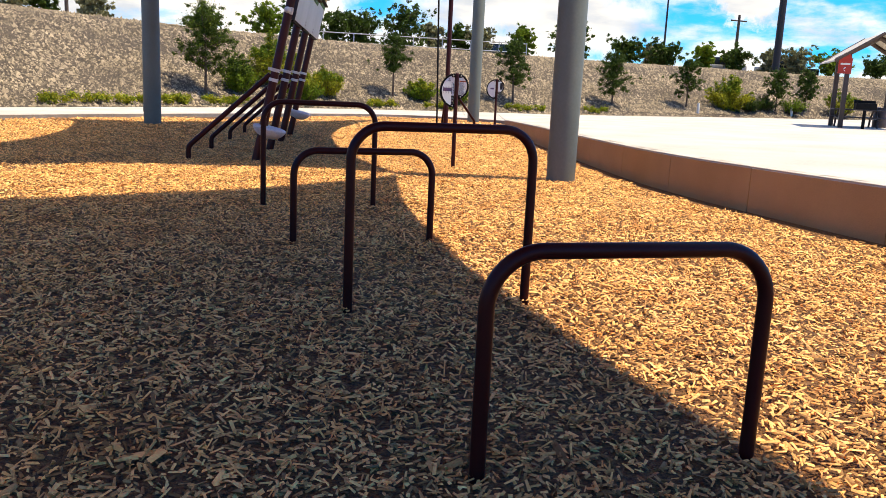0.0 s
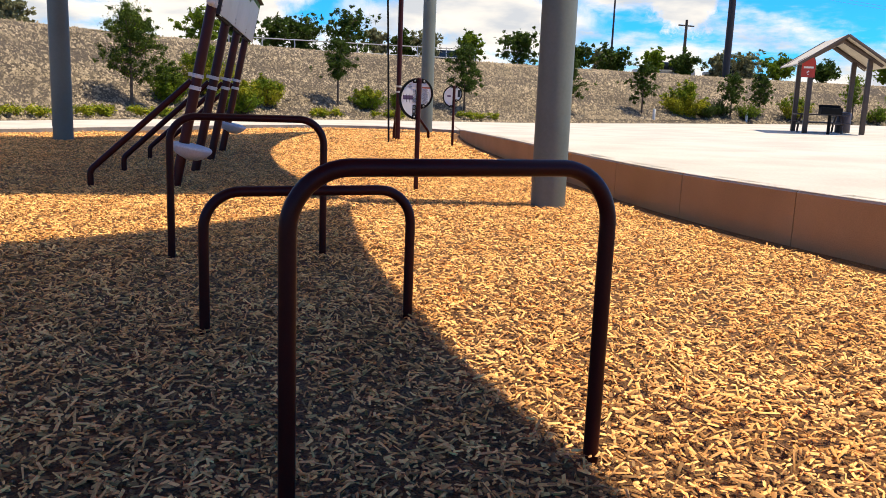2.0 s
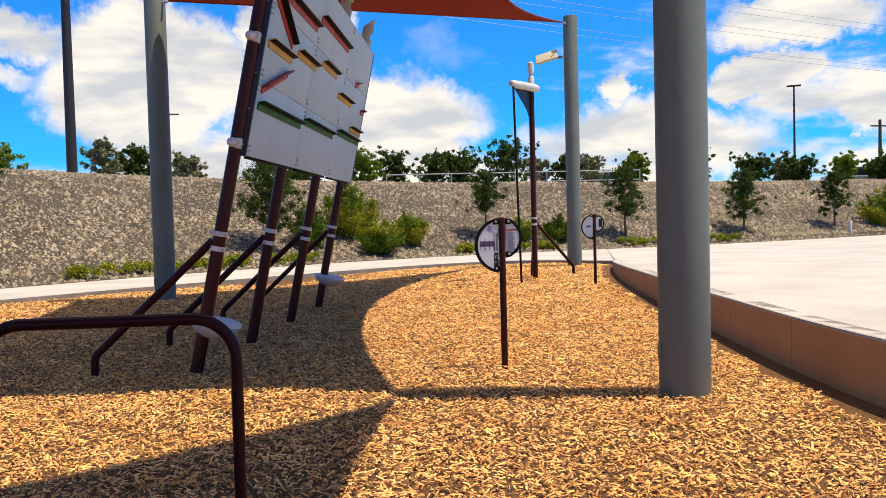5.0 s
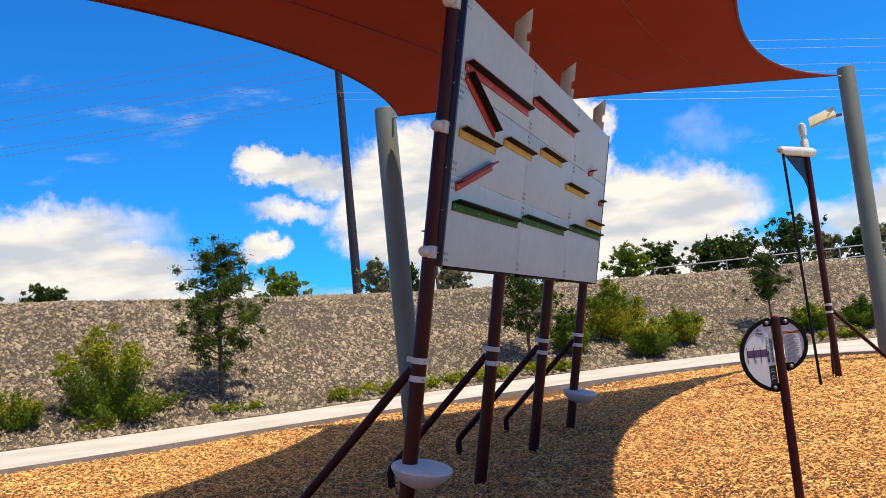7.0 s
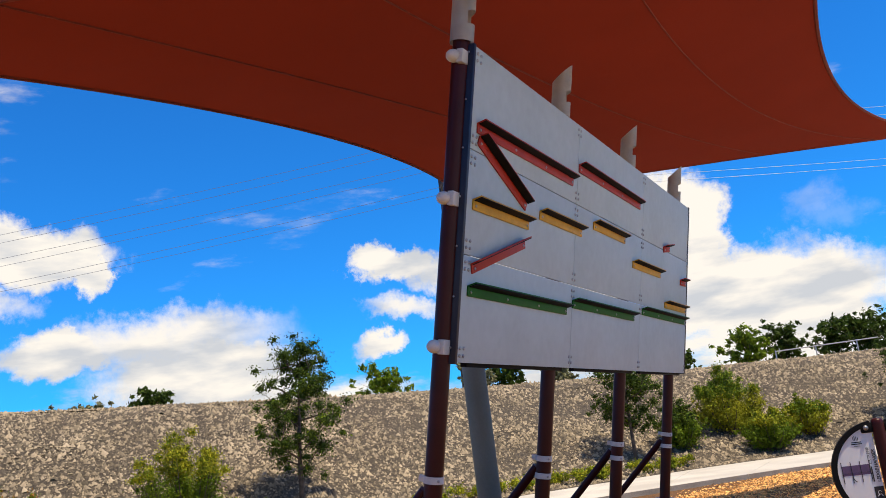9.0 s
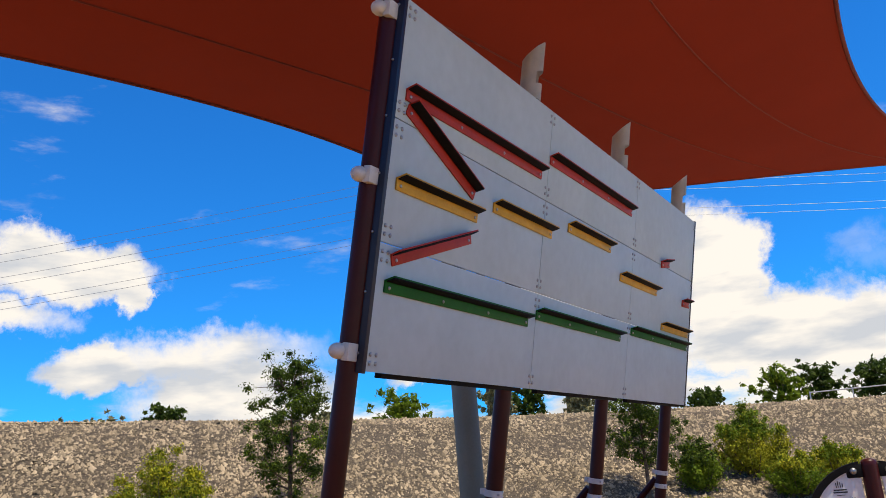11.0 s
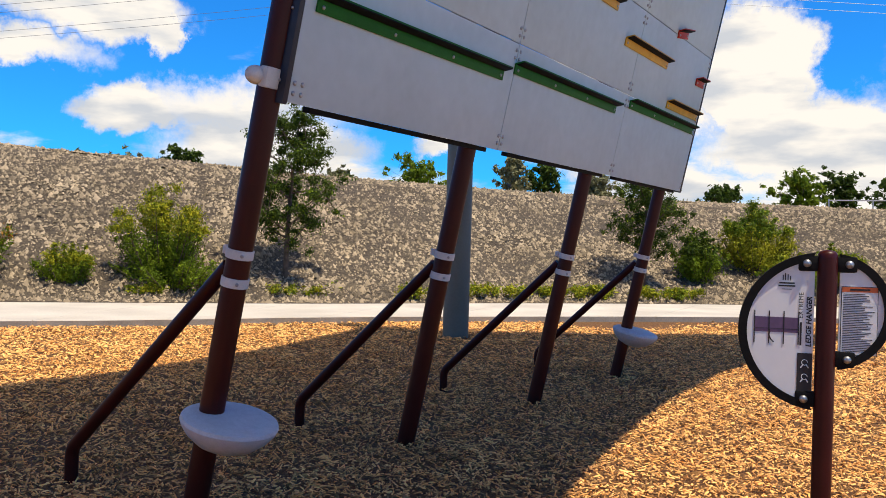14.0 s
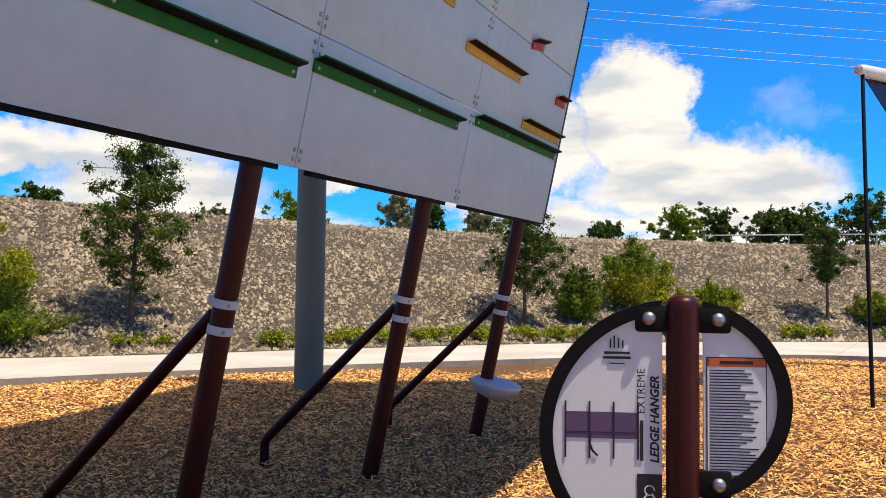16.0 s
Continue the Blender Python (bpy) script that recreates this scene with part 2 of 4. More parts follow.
def box(bm, sx, sy, sz, at=(0, 0, 0), bevel=0.0, m=None):
    """A box centred on at, with rounded edges."""
    r = bmesh.ops.create_cube(bm, size=1.0)
    vs = r["verts"]
    bmesh.ops.scale(bm, vec=(sx, sy, sz), verts=vs)
    if bevel:
        es = list({e for v in vs for e in v.link_edges})
        g = bmesh.ops.bevel(bm, geom=es, offset=bevel, segments=2, affect="EDGES", profile=0.6)
        vs = list({v for f in g["faces"] for v in f.verts} | {v for v in vs if v.is_valid})
    mm = Matrix.Translation(at)
    if m is not None:
        mm = m @ mm
    bmesh.ops.transform(bm, matrix=mm, verts=vs)
    return vs


def tube(bm, pts, r, seg=14, cap=True, radii=None):
    """A round tube along a line of points."""
    pts = [Vector(p) for p in pts]
    n = len(pts)
    rings, side = [], None
    for i, p in enumerate(pts):
        d = (pts[min(i + 1, n - 1)] - pts[max(i - 1, 0)]).normalized()
        if side is None:
            side = d.cross(Vector((0, 0, 1)) if abs(d.z) < 0.9 else Vector((1, 0, 0))).normalized()
        else:
            side = (side - d * side.dot(d)).normalized()
        up = d.cross(side)
        rr = radii[i] if radii else r
        rings.append([bm.verts.new(p + side * (math.cos(a) * rr) + up * (math.sin(a) * rr)) for a in (2 * math.pi * k / seg for k in range(seg))])
    for a, b in zip(rings, rings[1:]):
        for k in range(seg):
            bm.faces.new((a[k], a[(k + 1) % seg], b[(k + 1) % seg], b[k]))
    if cap:
        bm.faces.new(rings[0][::-1])
        bm.faces.new(rings[-1])
    return rings


def lathe(bm, profile, seg=20, m=None):
    """A turned shape from (radius, height) pairs."""
    rings = []
    for r, z in profile:
        rings.append([bm.verts.new((m or Matrix()) @ Vector((r * math.cos(2 * math.pi * k / seg), r * math.sin(2 * math.pi * k / seg), z))) for k in range(seg)])
    for a, b in zip(rings, rings[1:]):
        for k in range(seg):
            bm.faces.new((a[k], a[(k + 1) % seg], b[(k + 1) % seg], b[k]))
    bm.faces.new(rings[0][::-1])
    bm.faces.new(rings[-1])


def bend(points, radius, steps=7):
    """Rounds the corners of a line of points."""
    pts = [Vector(p) for p in points]
    out = [pts[0]]
    for a, b, c in zip(pts, pts[1:], pts[2:]):
        u, v = (a - b).normalized(), (c - b).normalized()
        half = u.angle(v) / 2
        t = radius / math.tan(half)
        mid = (u + v).normalized() * (radius / math.sin(half)) + b
        p, q = b + u * t - mid, b + v * t - mid
        ang = p.angle(q)
        for k in range(steps + 1):
            f = k / steps
            out.append(mid + (p * math.sin((1 - f) * ang) + q * math.sin(f * ang)) / math.sin(ang))
    out.append(pts[-1])
    return out


def spline(points, n=12):
    """Catmull-Rom curve through 2D points."""
    p = [np.array(q, float) for q in points]
    p = [2 * p[0] - p[1]] + p + [2 * p[-1] - p[-2]]
    out = []
    for i in range(1, len(p) - 2):
        for k in range(n):
            t = k / n
            out.append(0.5 * (2 * p[i] + (p[i + 1] - p[i - 1]) * t + (2 * p[i - 1] - 5 * p[i] + 4 * p[i + 1] - p[i + 2]) * t * t + (3 * p[i] - p[i - 1] - 3 * p[i + 1] + p[i + 2]) * t ** 3))
    out.append(p[-2])
    return out


# ---------------------------------------------------------------- the plan
INNER = spline([(-16.5, 2.0), (-14.9, 8.0), (-13.5, 12.0), (-12.7, 14.9), (-12.2, 18.0), (-11.4, 21.0), (-10.1, 24.9), (-8.3, 28.8), (-6.2, 30.7), (-3.35, 30.4)], 8)
OUTER = spline([(-24, -60), (-24, -20), (-21.8, -4), (-20, 4), (-18.6, 9), (-17.3, 12.3), (-16.1, 15.8), (-14.95, 19.4), (-13.9, 24), (-12, 29.5), (-9, 34.4), (-5.4, 38.3), (0, 42.5), (7, 49), (20, 58), (40, 67), (80, 78), (160, 90)], 8)
WALL = spline([(-3.35, 30.4), (-3.1, 28.4), (-2.05, 24.6), (-0.6, 20.4), (0.97, 16.2), (2.38, 12.95), (4.4, 9.85), (7.4, 5.8), (10.5, 1.0), (12.5, -5.0)], 8)


WALL = [p - 0.15 * np.array((d[1], -d[0])) / np.hypot(*d) for p, d in zip(WALL, np.gradient(np.array(WALL), axis=0))]
WALL[0] = np.array((-3.33, 30.42))


def patio_z(x, y):
    return 0.12 + 0.3 * (1 - math.exp(-max(0.0, 30.4 - y) / 6)) + 0.016 * max(0.0, min(17.3, x + 3.35))


def crest(x, y):
    """Height of the bank's crest along its foot."""
    return float(np.interp(y if x < 0 else 42 + x * 0.5, (0, 10, 17, 24, 34, 42, 60), (4.2, 4.0, 3.65, 3.42, 3.15, 3.0, 2.85)))


def fill(name, outline, z, mat, label, zf=None, cuts=False):
    """A flat sheet inside an outline."""
    bm = bmesh.new()
    vs = [bm.verts.new((x, y, zf(x, y) if zf else z)) for x, y in outline]
    es = [bm.edges.new((vs[i], vs[(i + 1) % len(vs)])) for i in range(len(vs))]
    bmesh.ops.triangle_fill(bm, use_beauty=True, edges=es)
    if cuts:
        for k in range(-4, 34, 2):
            bmesh.ops.bisect_plane(bm, geom=bm.verts[:] + bm.edges[:] + bm.faces[:], plane_co=(0, k, 0), plane_no=(0, 1, 0))
        for k in range(-4, 16, 3):
            bmesh.ops.bisect_plane(bm, geom=bm.verts[:] + bm.edges[:] + bm.faces[:], plane_co=(k, 0, 0), plane_no=(1, 0, 0))
        for v in bm.verts:
            v.co.z = zf(v.co.x, v.co.y)
    bm.normal_update()
    for f in bm.faces:
        if f.normal.z < 0:
            f.normal_flip()
    return tagged(mesh_object(name, bm, mat, smooth=False), label, kind="structure")


def structure():
    # one sheet of soil to the horizon
    bm = bmesh.new()
    for x0, x1, y0, y1 in ((-2500, 2500, -2500, 2500),):
        bm.faces.new([bm.verts.new((x, y, -0.12)) for x, y in ((x0, y0), (x1, y0), (x1, y1), (x0, y1))])
    tagged(mesh_object("ground", bm, "dirt", smooth=False), "bare tan desert soil reaching the horizon", kind="structure")
    # bed of wood chips
    back = [(12.5, -14.0), (-18.0, -14.0), (-18.0, -4.0)]
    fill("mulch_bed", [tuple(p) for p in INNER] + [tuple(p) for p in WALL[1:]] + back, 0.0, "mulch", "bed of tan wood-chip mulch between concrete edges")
    # concrete walk and patio, and the tan wall between patio and bed
    bm = bmesh.new()
    # walk: a strip between the inner and outer edges
    N = 60
    def resample(c, n):
        c = np.array(c)
        d = np.r_[0, np.cumsum(np.hypot(*np.diff(c, axis=0).T))]
        return [np.array([np.interp(s, d, c[:, 0]), np.interp(s, d, c[:, 1])]) for s in np.linspace(0, d[-1], n)]
    inn = resample([(-19.0, -8.0)] + INNER, N)
    outr = resample([(-22.6, -8.0)] + [p for p in OUTER if -4 <= p[1] < 38.4 and p[0] < -5], N)
    bm.free()
    bed = bmesh.new()
    qa, qb = [bed.verts.new((*p, 0.06)) for p in inn], [bed.verts.new((*p, 0.06)) for p in outr]
    for k in range(N - 1):
        bed.faces.new((qa[k], qa[k + 1], qb[k + 1], qb[k]))
    bmesh.ops.recalc_face_normals(bed, faces=bed.faces)
    pave = tagged(mesh_object("pavement_walk", bed, "curb", smooth=False), "pale broom-finished concrete walk curving round the chip bed", kind="structure")
    step = 3
    for k in range(0, N - 1, step):
        e = min(k + step, N - 1)
        bm = bmesh.new()
        rings = []
        for q in range(k, e + 1):
            a, c = np.array(inn[q]), np.array(outr[q])
            if q in (k, e):
                nb = q + 1 if q == k else q - 1
                a = a + (inn[nb] - a) / np.hypot(*(inn[nb] - a)) * 0.006
                c = c + (outr[nb] - c) / np.hypot(*(outr[nb] - c)) * 0.006
            ac = (c - a) / np.hypot(*(c - a))
            rings.append([bm.verts.new((*a, -0.1)), bm.verts.new((*a, 0.108)), bm.verts.new((*(a + ac * 0.014), 0.12)), bm.verts.new((*c, 0.12)), bm.verts.new((*c, -0.1))])
        for r0, r1 in zip(rings, rings[1:]):
            for m in range(4):
                f = bm.faces.new((r0[m], r1[m], r1[m + 1], r0[m + 1]))
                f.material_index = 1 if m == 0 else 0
        bm.faces.new(rings[0])
        bm.faces.new(rings[-1][::-1])
        bmesh.ops.recalc_face_normals(bm, faces=bm.faces)
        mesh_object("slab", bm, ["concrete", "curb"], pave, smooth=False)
    # patio
    far = [tuple(p) for p in OUTER if p[0] >= -5.4 and p[0] <= 81]
    outline = [tuple(p) for p in WALL] + [(90.0, -5.0), (90.0, 79.0)] + far[::-1] + [tuple(outr[-1])]
    outline = [q for i, q in enumerate(outline) if i == 0 or math.dist(q, outline[i - 1]) > 0.02]
    fill("pavement_patio", outline, 0, "concrete", "wide pale sunlit concrete patio slab", zf=lambda x, y: patio_z(x, y) + 0.003, cuts=True)
    # wall: a core and rendered panels with fine joints between them
    def wall_ring(bm, i, shift, off):
        p = np.array(WALL[i]) + shift
        d = np.array(WALL[min(i + 1, len(WALL) - 1)]) - np.array(WALL[max(i - 1, 0)])
        nrm = np.array((d[1], -d[0])) / np.hypot(*d)
        z = patio_z(*p)
        a, q = p - nrm * off, p - nrm * 0.2
        return [bm.verts.new((*a, -0.1)), bm.verts.new((*a, z - 0.02)), bm.verts.new((*(a - nrm * 0.02), z + 0.006)), bm.verts.new((*q, z + 0.006)), bm.verts.new((*q, -0.1))]

    def loft(bm, rings):
        for r0, r1 in zip(rings, rings[1:]):
            for m in range(4):
                f = bm.faces.new((r0[m], r1[m], r1[m + 1], r0[m + 1]))
                f.material_index = 1 if m in (1, 2) else 0
        bm.faces.new(rings[0])
        bm.faces.new(rings[-1][::-1])
        bmesh.ops.recalc_face_normals(bm, faces=bm.faces)
    core = bmesh.new()
    loft(core, [wall_ring(core, i, 0, 0.02) for i in range(len(WALL))])
    wall = tagged(mesh_object("wall_patio", core, ["curb", "concrete"], smooth=False), "low tan stucco retaining wall along the patio edge", kind="structure")
    for i in range(0, len(WALL) - 1, 4):
        j = min(i + 4, len(WALL) - 1)
        bm = bmesh.new()
        d0, d1 = np.array(WALL[i + 1]) - WALL[i], np.array(WALL[j - 1]) - WALL[j]
        loft(bm, [wall_ring(bm, k, d0 / np.hypot(*d0) * 0.005 if k == i else d1 / np.hypot(*d1) * 0.005 if k == j else 0, 0.0) for k in range(i, j + 1)])
        mesh_object("wall_panel", bm, ["stucco", "concrete"], wall, smooth=False)
    # bank of gravel, and the plateau behind its crest
    bm = bmesh.new()
    C = OUTER
    rows = []
    for i, p in enumerate(C):
        d = np.array(C[min(i + 1, len(C) - 1)]) - np.array(C[max(i - 1, 0)])
        nrm = np.array((-d[1], d[0])) / np.hypot(*d)
        H = crest(*p)
        row = []
        for s, f in ((-0.02, 0.0), (0.5, 0.02), (1.5, 0.13), (3, 0.33), (4.5, 0.54), (6, 0.75), (7.2, 0.92), (8.0, 0.985), (9.2, 1.0), (12, 1.0), (30, 1.0), (90, 1.0), (400, 1.0), (1800, 1.0)):
            q = p + nrm * s
            wob = 0.0 if s < 1 or s > 8 else 0.10 * (noise.noise(Vector((q[0] * 0.35, q[1] * 0.35, 0))))
            row.append(bm.verts.new((*q, 0.105 + (H - 0.1) * f + wob)))
        rows.append(row)
    for a, b in zip(rows, rows[1:]):
        for k in range(len(a) - 1):
            f = bm.faces.new((a[k], b[k], b[k + 1], a[k + 1]))
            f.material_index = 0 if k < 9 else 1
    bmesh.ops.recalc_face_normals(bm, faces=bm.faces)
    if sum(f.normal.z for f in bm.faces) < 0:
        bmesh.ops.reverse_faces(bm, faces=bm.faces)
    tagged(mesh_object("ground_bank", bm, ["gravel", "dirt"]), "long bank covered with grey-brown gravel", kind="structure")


structure()


# ---------------------------------------------------------------- shade structure
def shade_column(x, y, h, arm):
    t = thing("shade_column", pose(x, y, 0), "tall grey-painted steel column holding a shade sail", "column", "shade columns")
    bm = bmesh.new()
    lathe(bm, [(0.2, -0.3), (0.2, h - 0.02), (0.19, h), (0.15, h + 0.012)], 40)
    part("shaft", bm, "column", t)
    bm = bmesh.new()
    box(bm, 0.09, 0.006, 0.14, (0, 0, 0), 0.002, pose(0, 0, 0.36) @ pose(0, 0, 0, 0, 0, -65) @ pose(0, -0.2005, 0))
    part("hand_hole_cover", bm, "column", t)
    bm = bmesh.new()
    a = Vector(arm) - Vector((x, y, 0))
    d = Vector((a.x, a.y, 0)).normalized()
    tube(bm, [d * 0.17 + Vector((0, 0, a.z)), a - d * 0.02], 0.022, 10)
    part("sail_bracket", bm, "galv", t, "galvanised turnbuckle bracket")
    return t


def shade_sail(name, corners, sags, dips):
    """Cloth stretched between four corners, its edges curving inwards."""
    n = 28
    P = [Vector(c) for c in corners]
    mid = sum(P, Vector()) / 4

    def edge(i, t):
        a, b = P[i], P[(i + 1) % 4]
        p = a.lerp(b, t)
        d = (b - a)
        inward = Vector((-d.y, d.x, 0)).normalized()
        if inward.dot(mid - p) < 0:
            inward = -inward
        k = 4 * t * (1 - t)
        return p + inward * (sags[i] * k) + Vector((0, 0, dips[i] * k))
    bm = bmesh.new()
    grid = []
    for j in range(n + 1):
        v = j / n
        row = []
        for i in range(n + 1):
            u = i / n
            c = edge(0, u) * (1 - v) + edge(2, 1 - u) * v + edge(3, 1 - v) * (1 - u) + edge(1, v) * u
            c -= P[0] * (1 - u) * (1 - v) + P[1] * u * (1 - v) + P[2] * u * v + P[3] * (1 - u) * v
            row.append(bm.verts.new(c))
        grid.append(row)
    for j in range(n):
        for i in range(n):
            bm.faces.new((grid[j][i], grid[j][i + 1], grid[j + 1][i + 1], grid[j + 1][i]))
    bm.normal_update()
    t = thing(name, Matrix(), "terracotta red fabric shade sail stretched between steel columns", "shade sail", "shade sails")
    cloth = part("cloth", bm, "sail", t)
    # hems with their cable
    for i in range(4):
        bm = bmesh.new()
        tube(bm, [edge(i, k / 40) for k in range(41)], 0.022, 6)
        part("hem", bm, "seam", t)
    # sewn joins across the cloth
    co = [[v.copy() for v in (cloth.data.vertices[j * (n + 1) + i].co for i in range(n + 1))] for j in range(n + 1)]
    for j in (7, 14, 21):
        bm = bmesh.new()
        tube(bm, [p - Vector((0, 0, 0.004)) for p in co[j]], 0.009, 5)
        part("cloth_seam", bm, "seam", t)
    return t


A, B, C = (1.04, 13.24), (-9.6, 19.05), (-4.31, 29.65)
shade_column(*A, 5.75, (0.72, 13.2, 5.35))
shade_column(*B, 5.95, (-9.26, 19.05, 5.72))
shade_column(*C, 7.05, (-4.43, 29.3, 6.82))
shade_sail("shade_sail", [(0.72, 13.2, 5.35), (-4.43, 29.25, 6.82), (-9.2, 19.0, 5.72), (-5.4, 8.8, 4.68)], [1.5, 0.9, 1.0, 0.9], [-0.3, -0.2, 0.0, -0.1])
shade_sail("shade_sail", [(0.85, 12.95, 5.35), (7.6, 2.4, 5.6), (2.4, -1.6, 5.4), (-4.7, 6.4, 5.0)], [0.9, 1.0, 1.0, 1.0], [-0.2, -0.2, -0.2, -0.2])


# ---------------------------------------------------------------- hurdles
def hurdle(p, q, h, r=0.027):
    a, b = Vector((*p, 0)), Vector((*q, 0))
    d = b - a
    t = thing("exercise_hurdle", Matrix.Translation(a) @ pose(0, 0, 0, 0, 0, math.degrees(math.atan2(d.y, d.x))), "dark maroon bent-tube exercise hurdle set in wood chips", "exercise bar", "stepping hurdles")
    w = d.length
    bm = bmesh.new()
    tube(bm, bend([(0, 0, -0.2), (0, 0, h), (w, 0, h), (w, 0, -0.2)], 0.185, 10), r, 20)
    part("bent_tube", bm, "dark", t)
    return t


hurdle((2.085, 3.985), (2.957, 4.515), 0.77)
hurdle((0.922, 5.70), (1.81, 6.30), 1.034)
hurdle((-0.182, 7.284), (0.724, 7.926), 0.73)
hurdle((-1.293, 8.899), (-0.337, 9.432), 1.03)


# ---------------------------------------------------------------- ledge climbing wall
BASE = Vector((-3.337, 12.633, 0))
U = Vector((-0.3644, 0.9312, 0)).normalized()
N_ = Vector((U.y, -U.x, 0))
LEAN = math.atan(0.213)


def climbing_wall():
    # local frame: x along the wall, y away from the climber, z up; leaning frame L turns about x
    m = Matrix((( U.x, -N_.x, 0, BASE.x), (U.y, -N_.y, 0, BASE.y), (0, 0, 1, 0), (0, 0, 0, 1)))
    t = thing("climbing_wall", m, "overhanging grey panel climbing wall with coloured ledges on maroon posts", "climbing wall")
    L = pose(0, 0.075, 0, math.degrees(LEAN), 0, 0)
    S = 2.045
    top = 4.385
    lo = 2.115 / math.cos(LEAN)
    x0_ = 0.215
    for k in range(4):
        px = (0.19, S + 0.04, 2 * S + 0.02, 3 * S)[k]
        bm = bmesh.new()
        tube(bm, [L @ Vector((px, 0, z)) for z in (-0.25, 1.0, 2.0, 3.0, top + 0.06)], 0.0635, 24)
        post = part("post", bm, "maroon", t)
        # cap: a tube cut on a slant with a notch
        bm = bmesh.new()
        seg, prev = 28, None
        z0 = top + 0.02
        rings = []
        for f in (0, 0.28, 0.31, 0.46, 0.50, 1.0):
            ring = []
            for j in range(seg):
                a = 2 * math.pi * j / seg
                tall = 0.40 + 0.085 * math.cos(a + 1.09)
                x, y = math.cos(a) * 0.086, math.sin(a) * 0.086
                ring.append(bm.verts.new(L @ Vector((px + x, y, z0 + f * tall))))
            rings.append(ring)
        for i, (r0, r1) in enumerate(zip(rings, rings[1:])):
            for j in range(seg):
                a = 2 * math.pi * (j + 0.5) / seg
                if i in (1, 2, 3) and math.cos(a + 1.2) > 0.5:
                    continue
                bm.faces.new((r0[j], r0[(j + 1) % seg], r1[(j + 1) % seg], r1[j]))
        solid = bmesh.ops.solidify(bm, geom=bm.faces[:], thickness=0.006)
        part("cap", bm, "cap", post, "light grey slanted tube cap")
        for z in (1.24, 1.385):
            bm = bmesh.new()
            mm = L @ Matrix.Translation((px, 0, z))
            lathe(bm, [(0.0655, -0.024), (0.07, -0.022), (0.07, 0.022), (0.0655, 0.024)], 24, mm)
            box(bm, 0.03, 0.05, 0.044, (0, 0.085, 0), 0.004, mm)
            band = part("band", bm, "cap", post, "light grey clamp band")
            bm = bmesh.new()
            lathe(bm, [(0.009, 0), (0.009, 0.006), (0.005, 0.009)], 10, mm @ pose(-0.04, -0.058, 0, 90, 0, -35))
            part("bolt", bm, "steel", band)
        bm = bmesh.new()
        foot_x = k * S if k else 0.13
        start = L @ Vector((px, 0.06, 1.31))
        tube(bm, bend([start, (foot_x, 1.04, 0.2), (foot_x, 1.04, -0.2)], 0.12, 6), 0.038, 16)
        part("brace", bm, "dark", t)
    # end channels
    for x in (x0_ - 0.018, x0_ + 6.318):
        bm = bmesh.new()
        box(bm, 0.035, 0.13, top - lo + 0.02, (x, -0.045, (top + lo) / 2), 0.006, L)
        ch = part("end_channel", bm, "navy", t, "dark navy side channel")
        for i in range(7):
            bm = bmesh.new()
            lathe(bm, [(0.008, 0), (0.008, 0.005), (0.004, 0.008)], 8, L @ pose(x - 0.0175, -0.07, lo + 0.1 + i * 0.345, 0, -90, 0))
            part("bolt", bm, "steel", ch)
    for f in (0.045, 0.50, 0.955):
        bm = bmesh.new()
        bmesh.ops.create_uvsphere(bm, u_segments=18, v_segments=10, radius=0.058, matrix=L @ Matrix.Translation((0.10, 0.01, lo + f * (top - lo))) @ Matrix.Diagonal((1.0, 0.9, 0.8, 1)))
        box(bm, 0.10, 0.05, 0.10, (0.145, -0.04, lo + f * (top - lo)), 0.008, L)
        part("clamp", bm, "cap", t, "rounded light grey clamp")
    # nine panels with fine gaps
    pw, ph = 6.3 / 3, (top - lo) / 3
    face = -0.105
    for i in range(3):
        for j in range(3):
            bm = bmesh.new()
            box(bm, pw - 0.007, 0.02, ph - 0.007, (x0_ + (i + 0.5) * pw, face + 0.01, lo + (j + 0.5) * ph), 0.002, L)
            pan = part("panel", bm, "panel", t)
            for cx in (0.0, 1.0):
                for cz in (0.0, 1.0):
                    for ox, oz in ((0.03, 0.05), (0.03, 0.10), (0.085, 0.05), (0.085, 0.10)):
                        if (ox > 0.05) and not (cx == 0.0 and i == 0):
                            continue
                        x = x0_ + (i + cx) * pw + (ox if cx == 0 else -ox)
                        z = lo + (j + cz) * ph + (oz if cz == 0 else -oz)
                        bm = bmesh.new()
                        lathe(bm, [(0.013, 0), (0.013, 0.005), (0.007, 0.010)], 8, L @ pose(x, face, z, 90, 0, 0))
                        part("bolt", bm, "steel", pan)
    bm = bmesh.new()
    for i in range(3):
        box(bm, pw - 0.3, 0.05, 0.03, (x0_ + (i + 0.5) * pw + 0.05, -0.05, lo - 0.012), 0.004, L)
    part("lower_rail", bm, "black", t)
